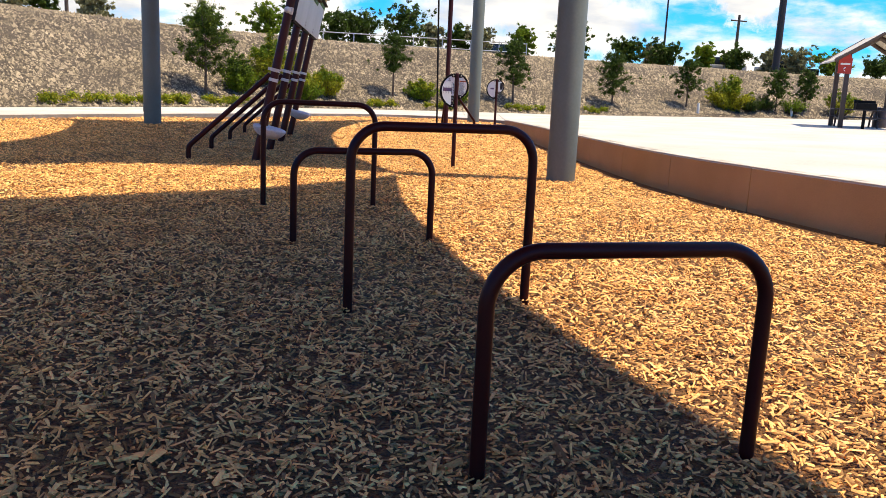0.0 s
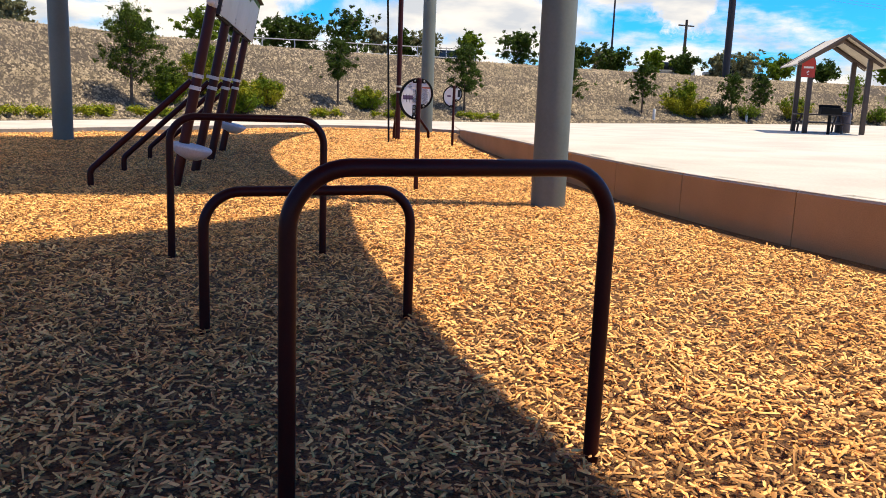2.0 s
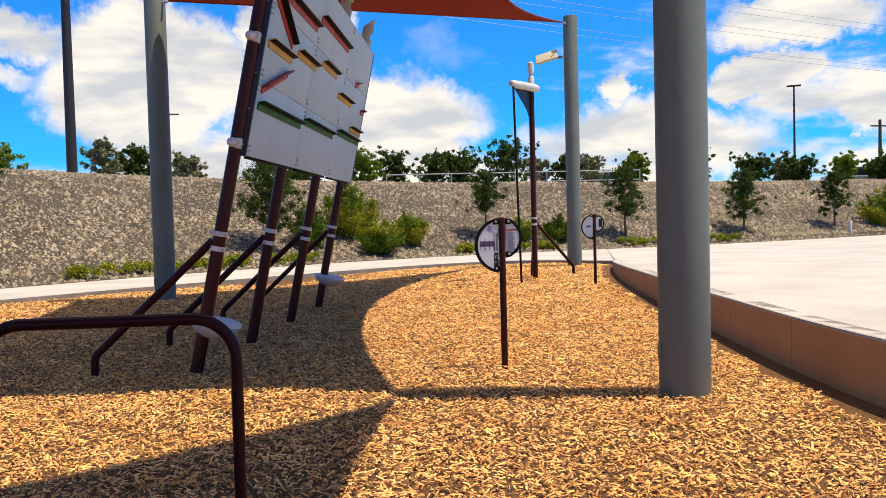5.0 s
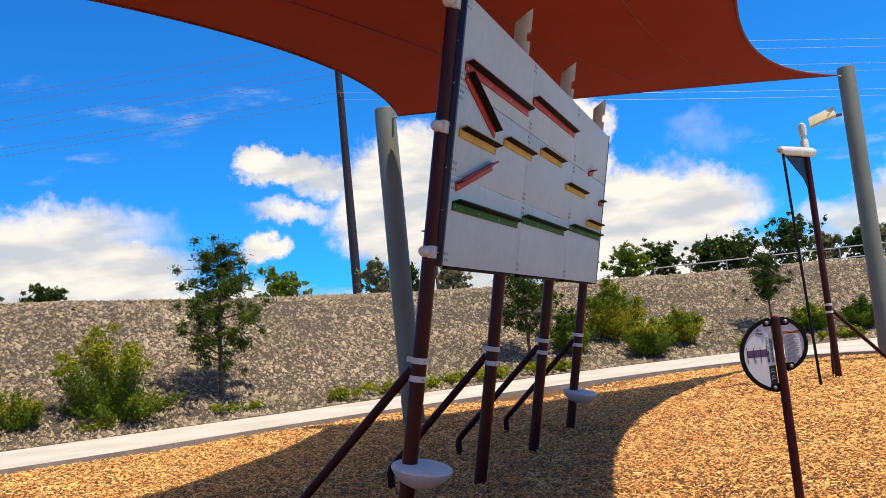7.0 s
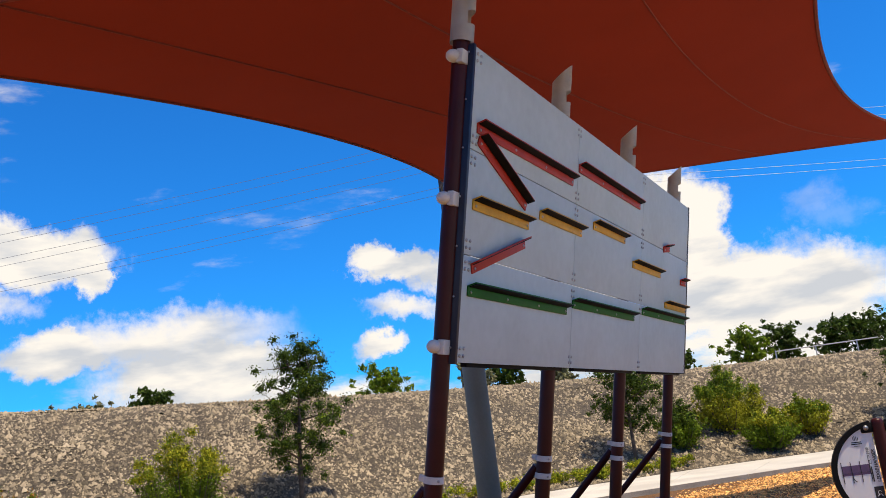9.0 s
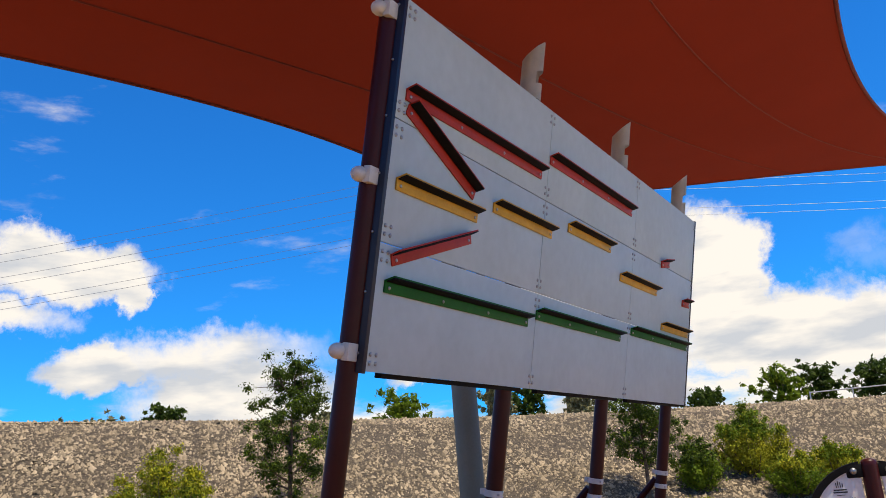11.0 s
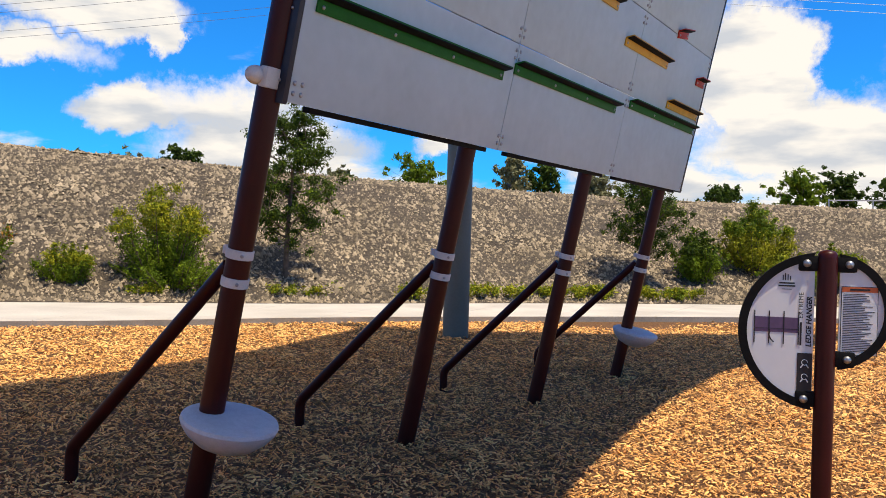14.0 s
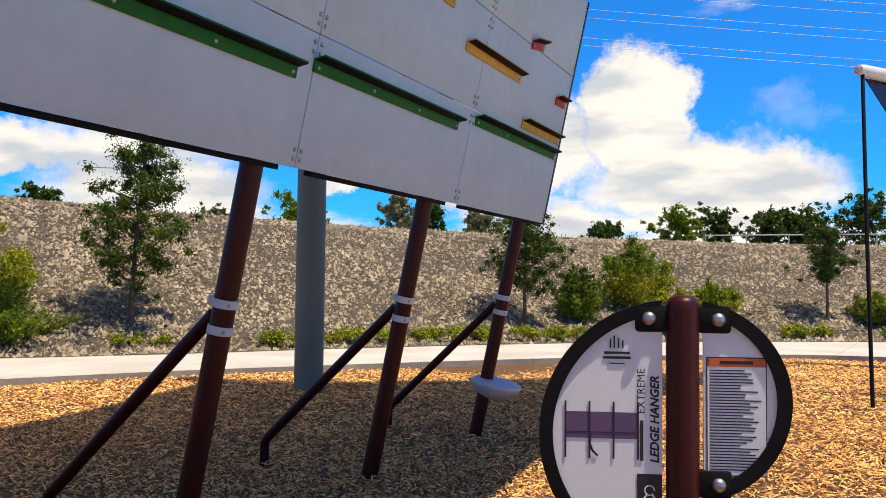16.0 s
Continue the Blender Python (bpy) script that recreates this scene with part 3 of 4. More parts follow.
    # ledges: (x0, z0, x1, z1) on the face, colour
    for x0, z0, x1, z1, c in ((0.06, 1.745, 2.0, 1.755, "red"), (0.09, 1.66, 0.98, 1.32, "red"), (2.14, 1.925, 4.13, 1.93, "red"), (0.06, 1.165, 1.05, 1.175, "yellow"),
                              (1.27, 1.305, 2.28, 1.31, "yellow"), (2.6, 1.44, 3.62, 1.445, "yellow"), (5.06, 1.57, 5.34, 1.62, "red"), (3.93, 1.215, 4.96, 1.225, "yellow"),
                              (5.92, 1.24, 6.2, 1.25, "red"), (5.19, 0.865, 6.22, 0.875, "yellow"), (0.1, 0.69, 0.99, 1.01, "red"), (0.06, 0.525, 1.98, 0.53, "green"),
                              (2.12, 0.605, 4.05, 0.61, "green"), (4.24, 0.705, 6.2, 0.715, "green")):
        x0, x1 = ((0.02 + x * 0.975) if x < 4.2 else x + 0.02 for x in (x0, x1))
        a, b = Vector((x0_ + x0, 0, lo + z0 * 0.945)), Vector((x0_ + x1, 0, lo + z1 * 0.945))
        ln, ang = (b - a).length, math.degrees(math.atan2(b.z - a.z, b.x - a.x))
        mm = L @ Matrix.Translation((a.x, face, a.z)) @ pose(0, 0, 0, 0, -ang, 0)
        bm = bmesh.new()
        box(bm, ln, 0.012, 0.075, (ln / 2, -0.007, 0), 0.004, mm)
        led = part("ledge", bm, c, t, c + " steel ledge")
        bm = bmesh.new()
        sh = mm @ Matrix.Translation((0, -0.012, 0.034)) @ pose(0, 0, 0, -20, 0, 0)
        box(bm, ln, 0.068, 0.010, (ln / 2, -0.032, 0), 0.003, sh)
        part("shelf", bm, c, led)
        # thin black strip along the underside of the shelf
        bm = bmesh.new()
        box(bm, ln - 0.006, 0.062, 0.006, (ln / 2, -0.034, -0.0085), 0.002, sh)
        part("shelf_underside", bm, "black", led, "black strip along the shelf's underside")
        nb = max(2, round(ln / 0.46))
        for i in range(nb):
            bm = bmesh.new()
            lathe(bm, [(0.011, 0), (0.011, 0.004), (0.006, 0.008)], 10, mm @ pose(0.04 + (ln - 0.08) * i / (nb - 1), -0.013, -0.008, 90, 0, 0))
            part("bolt", bm, "steel", led)
    # foot pods
    for k, z in ((0, 0.50), (3, 0.52)):
        bm = bmesh.new()
        prof = [(0.05, -0.125), (0.10, -0.118), (0.155, -0.092), (0.21, -0.045), (0.242, 0.0), (0.25, 0.022), (0.244, 0.040), (0.222, 0.052), (0.19, 0.058), (0.10, 0.063), (0.02, 0.064)]
        lathe(bm, prof, 36, L @ Matrix.Translation(((k * S if k else 0.19) + 0.05, -0.09, z)))
        part("foot_pod", bm, "pod", t, "speckled grey rounded foot pod")
    return t


climbing_wall()


# ---------------------------------------------------------------- signs
def letters(text, size, m, mat, parent, name="lettering", bold=0.0, shear=0.0):
    cu = bpy.data.curves.new(name, "FONT")
    cu.body, cu.size, cu.offset, cu.shear, cu.align_x = text, size, bold, shear, "LEFT"
    tmp = bpy.data.objects.new(name, cu)
    me = bpy.data.meshes.new_from_object(tmp)
    bpy.data.objects.remove(tmp)
    me.materials.clear()
    me.materials.append(M[mat])
    ob = new(name, me)
    ob.parent = parent
    ob.matrix_basis = m
    return ob


def half_disc(bm, cx, cz, r, x_cut, side, y0, y1, seg=40, inset=0.0):
    """Part of a disc beyond x_cut, upright in xz."""
    ang = math.acos(max(-1, min(1, (x_cut - cx) / r * side)))
    pts = [(cx + side * r * math.cos(a), cz + r * math.sin(a)) for a in np.linspace(-ang, ang, seg)]
    f = [bm.verts.new((x, y0, z)) for x, z in pts]
    g = [bm.verts.new((x, y1, z)) for x, z in pts]
    n = len(pts)
    bm.faces.new(f)
    bm.faces.new(g[::-1])
    for k in range(n):
        bm.faces.new((f[k], g[k], g[(k + 1) % n], f[(k + 1) % n]))
    bmesh.ops.recalc_face_normals(bm, faces=bm.faces)


def arc_rim(bm, cx, cz, r0, r1, x_cut, side, y0, y1, seg=48):
    a0 = math.acos(max(-1, min(1, (x_cut - cx) / r1 * side)))
    prev = None
    for a in np.linspace(-a0, a0, seg):
        rr = r0 if cx * 0 + (side * (cx + side * r0 * math.cos(a)) >= side * x_cut) else max(0.0, (x_cut - cx) * side / max(1e-6, math.cos(a)))
        q = []
        for r in (rr, r1):
            x, z = cx + side * r * math.cos(a), cz + r * math.sin(a)
            q += [bm.verts.new((x, y0, z)), bm.verts.new((x, y1, z))]
        ring = [q[0], q[2], q[3], q[1]]
        if prev:
            for k in range(4):
                bm.faces.new((prev[k], prev[(k + 1) % 4], ring[(k + 1) % 4], ring[k]))
        else:
            bm.faces.new(ring)
        prev = ring
    bm.faces.new(prev)
    bmesh.ops.recalc_face_normals(bm, faces=bm.faces)


def exercise_sign(x, y, yaw, h, detailed, label):
    t = thing("exercise_sign", pose(x, y, 0, 0, 0, yaw), label, "sign", "exercise signs")
    bm = bmesh.new()
    tube(bm, [(0, 0, -0.25), (0, 0, 0.6), (0, 0, h - 0.02)], 0.031, 24, False)
    lathe(bm, [(0.031, h - 0.02), (0.0295, h - 0.008), (0.024, h), (0.012, h + 0.004), (0.002, h + 0.005)], 24)
    part("post", bm, "maroon", t)
    for side, cx, cz, r in ((-1, -0.012, h - 0.262, 0.258), (1, 0.008, h - 0.195, 0.19)):
        xc = side * 0.038
        bm = bmesh.new()
        half_disc(bm, cx, cz, r - 0.012, xc, side, -0.004, 0.004)
        plate = part("plate", bm, "white", t, "white printed half-round sign plate")
        bm = bmesh.new()
        arc_rim(bm, cx, cz, r - 0.026, r, xc, side, -0.011, 0.011)
        part("rim", bm, "black", plate, "black rubber rim")
        ends = (cz + r - 0.036, cz - r + 0.036)
        for zc in ends:
            bm = bmesh.new()
            box(bm, 0.062, 0.024, 0.052, (side * 0.058, 0, zc), 0.008)
            part("bracket", bm, "black", plate, "black bracket")
            bm = bmesh.new()
            lathe(bm, [(0.013, 0), (0.013, 0.004), (0.009, 0.009), (0.003, 0.011)], 14, pose(side * 0.064, -0.012, zc, 90, 0, 0))
            part("bolt", bm, "steel", plate)
        if not detailed:
            bm = bmesh.new()
            box(bm, 0.09 if side < 0 else 0.07, 0.001, 0.04 if side < 0 else 0.17, (side * 0.12, -0.0046, cz + 0.01))
            part("bar_print" if side < 0 else "notice_print", bm, "purple" if side < 0 else "print", plate)
            continue
        if side < 0:
            bm = bmesh.new()
            box(bm, 0.136, 0.001, 0.05, (-0.152, -0.0046, h - 0.245))
            part("wall_print", bm, "purple", plate)
            bm = bmesh.new()
            box(bm, 0.136, 0.001, 0.0012, (-0.152, -0.0054, h - 0.258))
            for i in range(4):
                box(bm, 0.0035, 0.001, 0.108, (-0.22 + i * 0.0455, -0.0056, h - 0.254))
            for dx, dz, ln, an in ((-0.172, -0.285, 0.022, 70), (-0.166, -0.296, 0.02, 45), (-0.173, -0.27, 0.018, 95)):
                box(bm, ln, 0.001, 0.004, (0, 0, 0), 0, pose(dx, -0.0058, h + dz, 0, an, 0))
            part("drawing", bm, "print", plate)
            # the maker's mark, as strokes and bars
            bm = bmesh.new()
            for i, (dx, hh) in enumerate(((-0.135, 0.018), (-0.128, 0.024), (-0.12, 0.02), (-0.112, 0.015))):
                box(bm, 0.003, 0.001, hh, (dx, -0.0054, h - 0.098 + hh / 2))
            box(bm, 0.048, 0.001, 0.005, (-0.123, -0.0054, h - 0.107))
            box(bm, 0.052, 0.001, 0.005, (-0.123, -0.0054, h - 0.116))
            box(bm, 0.03, 0.001, 0.002, (-0.123, -0.0054, h - 0.127))
            part("mark_print", bm, "print", plate)
            # bar for the upper line's maker's word
            bm = bmesh.new()
            box(bm, 0.006, 0.001, 0.076, (-0.0765, -0.0054, h - 0.272))
            part("word_print", bm, "print", plate)
            letters("EXTREME", 0.0205, pose(-0.071, -0.0054, h - 0.222, 90, -90, 0), "print", plate)
            letters("LEDGE HANGER", 0.0225, pose(-0.045, -0.0054, h - 0.314, 90, -90, 0), "print", plate, bold=0.0007, shear=0.2)
            bm = bmesh.new()
            box(bm, 0.046, 0.001, 0.155, (-0.062, -0.0050, h - 0.412))
            part("dark_field", bm, "print", plate)
            bm = bmesh.new()
            for dz in (-0.365, -0.412):
                tube(bm, [(-0.062 + 0.009 * math.cos(a), -0.0062, h + dz + 0.009 * math.sin(a)) for a in np.linspace(0, 5.2, 14)], 0.0012, 5)
                tube(bm, [(-0.074, -0.0062, h + dz - 0.018), (-0.066, -0.0062, h + dz - 0.006)], 0.002, 5)
                tube(bm, [(-0.05, -0.0062, h + dz - 0.018), (-0.058, -0.0062, h + dz - 0.006)], 0.002, 5)
            part("pictogram", bm, "white", plate)
        else:
            bm = bmesh.new()
            box(bm, 0.110, 0.001, 0.222, (0.098, -0.0046, h - 0.222))
            part("notice_border", bm, "print", plate)
            bm = bmesh.new()
            box(bm, 0.106, 0.001, 0.218, (0.098, -0.0052, h - 0.222))
            part("notice_field", bm, "white", plate)
            bm = bmesh.new()
            box(bm, 0.106, 0.001, 0.016, (0.098, -0.0058, h - 0.121))
            part("notice_heading", bm, "orange", plate)
            bm = bmesh.new()
            box(bm, 0.06, 0.001, 0.006, (0.098, -0.0064, h - 0.121))
            rnd = random.Random(3)
            for i in range(34):
                wdt = rnd.uniform(0.055, 0.094)
                box(bm, wdt, 0.001, 0.0022, (0.049 + wdt / 2, -0.0058, h - 0.136 - i * 0.0056))
            part("notice_text", bm, "print", plate)
    return t


exercise_sign(-0.71, 13.88, 40, 1.44, True, "round white exercise sign with black rim on maroon post")
exercise_sign(-2.15, 23.28, 20, 1.46, False, "small round exercise sign on maroon post near patio wall")


# ---------------------------------------------------------------- pulley tower
def pulley_tower():
    t = thing("pulley_tower", pose(-3.92, 24.78, 0), "tall maroon exercise post with grey arm and hanging pole", "exercise post")
    bm = bmesh.new()
    tube(bm, [(0, 0, -0.25), (0, 0, 2), (0, 0, 4.45)], 0.0635, 24)
    post = part("post", bm, "maroon", t)
    bm = bmesh.new()
    lathe(bm, [(0.073, 4.38), (0.073, 4.60), (0.06, 4.62), (0.05, 4.63)], 24)
    lathe(bm, [(0.05, 4.70), (0.073, 4.72), (0.073, 4.86), (0.062, 4.93), (0.02, 4.96)], 24)
    lathe(bm, [(0.045, 4.60), (0.045, 4.72)], 16)
    part("cap", bm, "cap", post, "light grey notched cap")
    bm = bmesh.new()
    a, b = Vector((0.1, 0.15, 4.36)), Vector((-0.16, -0.95, 4.36))
    tube(bm, [a.lerp(b, f) for f in (0, 0.02, 0.1, 0.5, 0.9, 0.98, 1.0)], 0.09, 20, True, [0.05, 0.075, 0.09, 0.088, 0.08, 0.065, 0.03])
    part("arm", bm, "cap", t, "light grey rounded arm")
    bm = bmesh.new()
    d = (b - a).normalized()
    for z, w in ((4.27, 0.55),):
        v = [bm.verts.new(Vector((0, 0, 0)) + d * x + Vector((0, 0, zz))) for x, zz in ((0.06, 4.3), (0.7, 4.29), (0.62, 4.22), (0.2, 3.86), (0.06, 3.6))]
        g = bm.faces.new(v)
        ex = bmesh.ops.extrude_face_region(bm, geom=[g])
        bmesh.ops.translate(bm, verts=[x for x in ex["geom"] if isinstance(x, bmesh.types.BMVert)], vec=d.cross(Vector((0, 0, 1))) * 0.012)
    bmesh.ops.recalc_face_normals(bm, faces=bm.faces)
    part("gusset", bm, "navy", t, "dark triangular gusset plate")
    bm = bmesh.new()
    tube(bm, [(-0.13, -0.86, 4.33), (0.1, -1.4, 2.0), (0.22, -1.62, 0.05)], 0.024, 10)
    part("climbing_rope", bm, "black", t, "black hanging rope")
    for q in ((0.42, 1.75, -0.1), (-0.25, 0.55, -0.1)):
        bm = bmesh.new()
        tube(bm, bend([(0, 0.05, 1.33), (q[0], q[1], 0.2), q], 0.1, 5), 0.038, 12)
        part("brace", bm, "dark", t)
    for z in (1.26, 1.40):
        bm = bmesh.new()
        lathe(bm, [(0.0655, z - 0.022), (0.07, z - 0.02), (0.07, z + 0.02), (0.0655, z + 0.022)], 20)
        part("band", bm, "cap", t, "light grey clamp band")


pulley_tower()


def flood_lamp():
    t = thing("flood_lamp", pose(-4.31, 29.45, 5.85), "cream flat flood lamp bracketed to a shade column", "lamp")
    bm = bmesh.new()
    tube(bm, [(-0.18, 0, 0.05), (-0.34, -0.05, 0.03)], 0.035, 10)
    part("arm", bm, "column", t)
    mm = pose(-0.60, -0.14, 0.06, 42, -14, 8)
    bm = bmesh.new()
    box(bm, 0.62, 0.42, 0.07, (0, 0, 0), 0.02, mm)
    part("housing", bm, "lamp", t)
    bm = bmesh.new()
    box(bm, 0.5, 0.34, 0.012, (0, 0, -0.04), 0.004, mm)
    part("lens", bm, "white", t, "white lens plate")


flood_lamp()


# ---------------------------------------------------------------- plants
def leaf_cloud(centres, radii, count, size, rng, flat=0.8):
    """Small leaves scattered over a set of clumps, thicker towards their outside."""
    centres, radii = np.array(centres, float), np.array(radii, float)
    wgt = radii ** 2
    pick = rng.choice(len(centres), count, p=wgt / wgt.sum())
    d = rng.normal(size=(count, 3))
    d /= np.linalg.norm(d, axis=1)[:, None]
    r = radii[pick] * np.abs(rng.normal(0, 0.62, count)).clip(0.05, 1.7)
    pos = centres[pick] + d * r[:, None] * np.array((1, 1, flat))
    n = d + rng.normal(size=(count, 3)) * 0.7 + np.array((0, 0, 0.4))
    n /= np.linalg.norm(n, axis=1)[:, None]
    a = np.cross(n, rng.normal(size=(count, 3)))
    a /= np.linalg.norm(a, axis=1)[:, None]
    b = np.cross(n, a)
    s = size * rng.uniform(0.6, 1.4, count)[:, None]
    v = np.stack([pos - a * s, pos - b * s * 0.42, pos + a * s, pos + b * s * 0.42], 1).reshape(-1, 3)
    f = np.arange(count * 4).reshape(-1, 4)
    return v, f


def leaf_mesh(name, parent, sets, mats):
    vs, fs, idx, k = [], [], [], 0
    for i, (v, f) in enumerate(sets):
        vs.append(v)
        fs.append(f + k)
        idx += [i] * len(f)
        k += len(v)
    me = bpy.data.meshes.new(name)
    me.from_pydata(np.concatenate(vs).tolist(), [], np.concatenate(fs).tolist())
    for m in mats:
        me.materials.append(M[m])
    me.polygons.foreach_set("material_index", idx)
    ob = new(name, me)
    ob.parent = parent
    return ob


def tree(x, y, z, h, spread, seed, leaf="leaf", count=2600, size=0.05, bare=0.3, open_=0.0, label="young green tree on the gravel bank", group="trees on the bank", accent=None, rounded=False):
    rng = np.random.default_rng(seed)
    t = thing("tree", pose(x, y, z, 0, 0, float(rng.uniform(0, 360))), label, "tree", group)
    bm = bmesh.new()
    r0 = 0.012 * h + 0.012
    lean = rng.normal(size=2) * 0.03 * h
    trunk = [Vector((lean[0] * f * f, lean[1] * f * f, h * 0.86 * f - 0.15)) for f in np.linspace(0, 1, 8)]
    tube(bm, trunk, r0, 9, True, [r0 * (1.15 - 0.95 * f) for f in np.linspace(0, 1, 8)])
    cent, rad = [], []
    nl = 20
    for i in range(nl):
        f = bare + (0.97 - bare) * i / (nl - 1)
        p0 = trunk[0].lerp(trunk[-1], min(1, f * 1.0))
        p0 = Vector((lean[0] * f * f, lean[1] * f * f, h * 0.86 * f))
        az = i * 2.4 + rng.uniform(-0.5, 0.5)
        g_ = (f - bare) / (1 - bare)
        shape = math.sin(math.pi * (0.22 + 0.66 * g_)) if rounded else min(1.0, 0.55 + g_ * 2.2) * (1 - g_) ** 0.75 + 0.14
        ln = spread * shape * rng.uniform(0.65, 1.1)
        end = p0 + Vector((math.cos(az) * ln, math.sin(az) * ln, ln * rng.uniform(0.25, 0.8)))
        midp = p0.lerp(end, 0.5) + Vector((0, 0, -0.06 * ln))
        tube(bm, [p0, midp, end], 0.02, 5, True, [r0 * 0.45 * (1.1 - f * 0.6), r0 * 0.28, r0 * 0.1])
        for g, rr in ((1.0, 0.22), (0.72, 0.25), (0.45, 0.24), (0.2, 0.2)):
            q = p0.lerp(end, g)
            cent.append(np.array(q) + rng.normal(size=3) * 0.10 * spread)
            rad.append(spread * rr * rng.uniform(0.7, 1.15) * (1 - 0.35 * open_))
        for _ in range(2):
            tip = end + Vector(rng.normal(size=3) * 0.25 * spread)
            tube(bm, [p0.lerp(end, 0.6), tip], 0.01, 4, True, [r0 * 0.18, r0 * 0.06])
            cent.append(np.array(tip))
            rad.append(spread * 0.13)
    part("trunk", bm, "bark", t)
    count, size = int(count * 1.5), size * 0.8
    sets, mats = [leaf_cloud(cent, rad, count, size, rng)], [leaf]
    if accent:
        sets.append(leaf_cloud(cent, [r * 1.05 for r in rad], count // 6, size, rng))
        mats.append(accent)
    leaf_mesh("crown", t, sets, mats)
    return t


def bush(x, y, z, w, h, seed, leaf="leaf", accent=None, share=0.2, count=2200, size=0.045, label="rounded green shrub on the gravel bank", loose=0.0):
    rng = np.random.default_rng(seed)
    t = thing("shrub", pose(x, y, z), label, "shrub", "shrubs on the bank")
    bm = bmesh.new()
    cent, rad = [], []
    n = 22 + int(w * 9)
    for i in range(n):
        az, rr = rng.uniform(0, 6.283), math.sqrt(rng.uniform(0, 1))
        px, py = math.cos(az) * rr * w * 0.5, math.sin(az) * rr * w * 0.5
        pz = h * rng.uniform(0.6, 1.0) * (1 - 0.55 * rr)
        tube(bm, [(px * 0.2, py * 0.2, -0.06), (px * 0.7, py * 0.7, pz * 0.5), (px, py, pz)], 0.01, 5, True, [0.018, 0.012, 0.004])
        for g in (0.3, 0.5, 0.68, 0.84, 1.0):
            k = 0.2 + 0.8 * g
            cent.append((px * k + rng.normal() * 0.03, py * k + rng.normal() * 0.03, pz * g))
            rad.append((0.10 + 0.10 * min(w, h)) * (1.25 - 0.75 * g) * rng.uniform(0.7, 1.2))
    part("woody_base", bm, "bark", t)
    count, size = int(count * 1.7), size * 0.78
    sets, mats = [leaf_cloud(cent, rad, count, size, rng, 0.85)], [leaf]
    if accent:
        hi = [(c, r) for c, r in zip(cent, rad) if c[2] > h * 0.45] or list(zip(cent, rad))
        sets.append(leaf_cloud([c for c, _ in hi], [r * 1.1 for _, r in hi], int(count * share), size, rng))
        mats.append(accent)
    leaf_mesh("foliage", t, sets, mats)
    return t


# trees and shrubs standing on the bank
tree(-16.57, 19.44, 0.42, 4.4, 1.25, 11, "leafdark", 17000, 0.042, 0.24, 0.3, "slender dark-green young tree with open branches on gravel", accent="leaf")
tree(-13.95, 28.5, 0.5, 3.5, 1.1, 12, "leafdark", 14000, 0.045, 0.28, 0.0, "dense dark-green young oak on the gravel bank", accent="leaf")
tree(-9.6, 36.35, 0.5, 3.1, 0.8, 13, "leafdark", 9000, 0.048, 0.42, 0.0, "small dark-green tree with thin trunk on gravel")
tree(-5.15, 40.6, 0.5, 3.3, 0.95, 14, "leafdark", 10000, 0.052, 0.3, 0.0, "dense dark-green young tree beside the walk")
tree(-0.85, 44.1, 0.55, 2.8, 0.9, 15, "leafdark", 9000, 0.052, 0.25, 0.0, "rounded dark-green young tree behind the patio")
tree(2.69, 47.8, 0.6, 2.8, 0.85, 16, "leafdark", 4200, 0.07, 0.3, 0.6, "open grey-green young tree behind the patio")
tree(7.45, 51.6, 0.6, 2.5, 0.8, 17, "leafdark", 4200, 0.07, 0.35, 0.2, "small grey-green tree behind the patio")
tree(9.15, 53.3, 0.7, 2.5, 0.85, 18, "leafdark", 4500, 0.07, 0.25, 0.2, "small green tree behind the patio")
tree(14.9, 57.0, 0.8, 2.6, 0.9, 19, "leaf", 2400, 0.07, 0.25, 0.2, "small green tree behind the picnic shelter")
tree(18.0, 59.4, 0.8, 2.6, 0.9, 20, "leaf", 2400, 0.07, 0.25, 0.2, "small green tree behind the picnic shelter")
bush(-17.35, 16.97, 0.35, 2.4, 2.7, 31, "leaf", "leafyellow", 0.5, 12000, 0.042, "tall loose green shrub tinged with yellow", 0.8)
bush(-17.1, 17.1, 0.3, 2.9, 1.2, 32, "leaf", None, 0.0, 8000, 0.04, "low bright green shrub under a taller one", 0.2)
bush(-17.85, 15.12, 0.33, 1.4, 1.15, 33, "leaf", "leafyellow", 0.3, 7000, 0.036, "rounded olive-green shrub on gravel")
bush(-18.5, 13.3, 0.40, 2.3, 1.85, 34, "leaf", "leaforange", 0.16, 9500, 0.043, "loose green shrub with orange flowers", 0.6)
bush(-13.35, 32.5, 0.9, 2.3, 2.4, 35, "leafyellow", "leaf", 0.5, 12000, 0.05, "tall yellow-green shrub on the gravel bank", 0.7)
bush(-11.8, 32.0, 0.32, 1.9, 1.5, 36, "leaf", "leafyellow", 0.4, 7000, 0.055, "bright green bushy shrub beside the walk")
bush(-11.6, 33.7, 0.6, 1.5, 1.3, 37, "leafyellow", "leaf", 0.4, 5000, 0.055, "yellow-green shrub on gravel")
bush(-13.7, 30.4, 0.6, 1.6, 1.7, 38, "leaf", "leafdark", 0.3, 7500, 0.055, "upright green shrub on the gravel bank", 0.5)
bush(-8.65, 37.4, 0.55, 1.7, 1.1, 39, "leaf", "leafyellow", 0.25, 5000, 0.055, "low olive-green shrub beside the walk")
bush(-7.4, 38.6, 0.5, 1.7, 1.2, 40, "leaf", "leafdark", 0.3, 5000, 0.055, "low green shrub beside the walk")
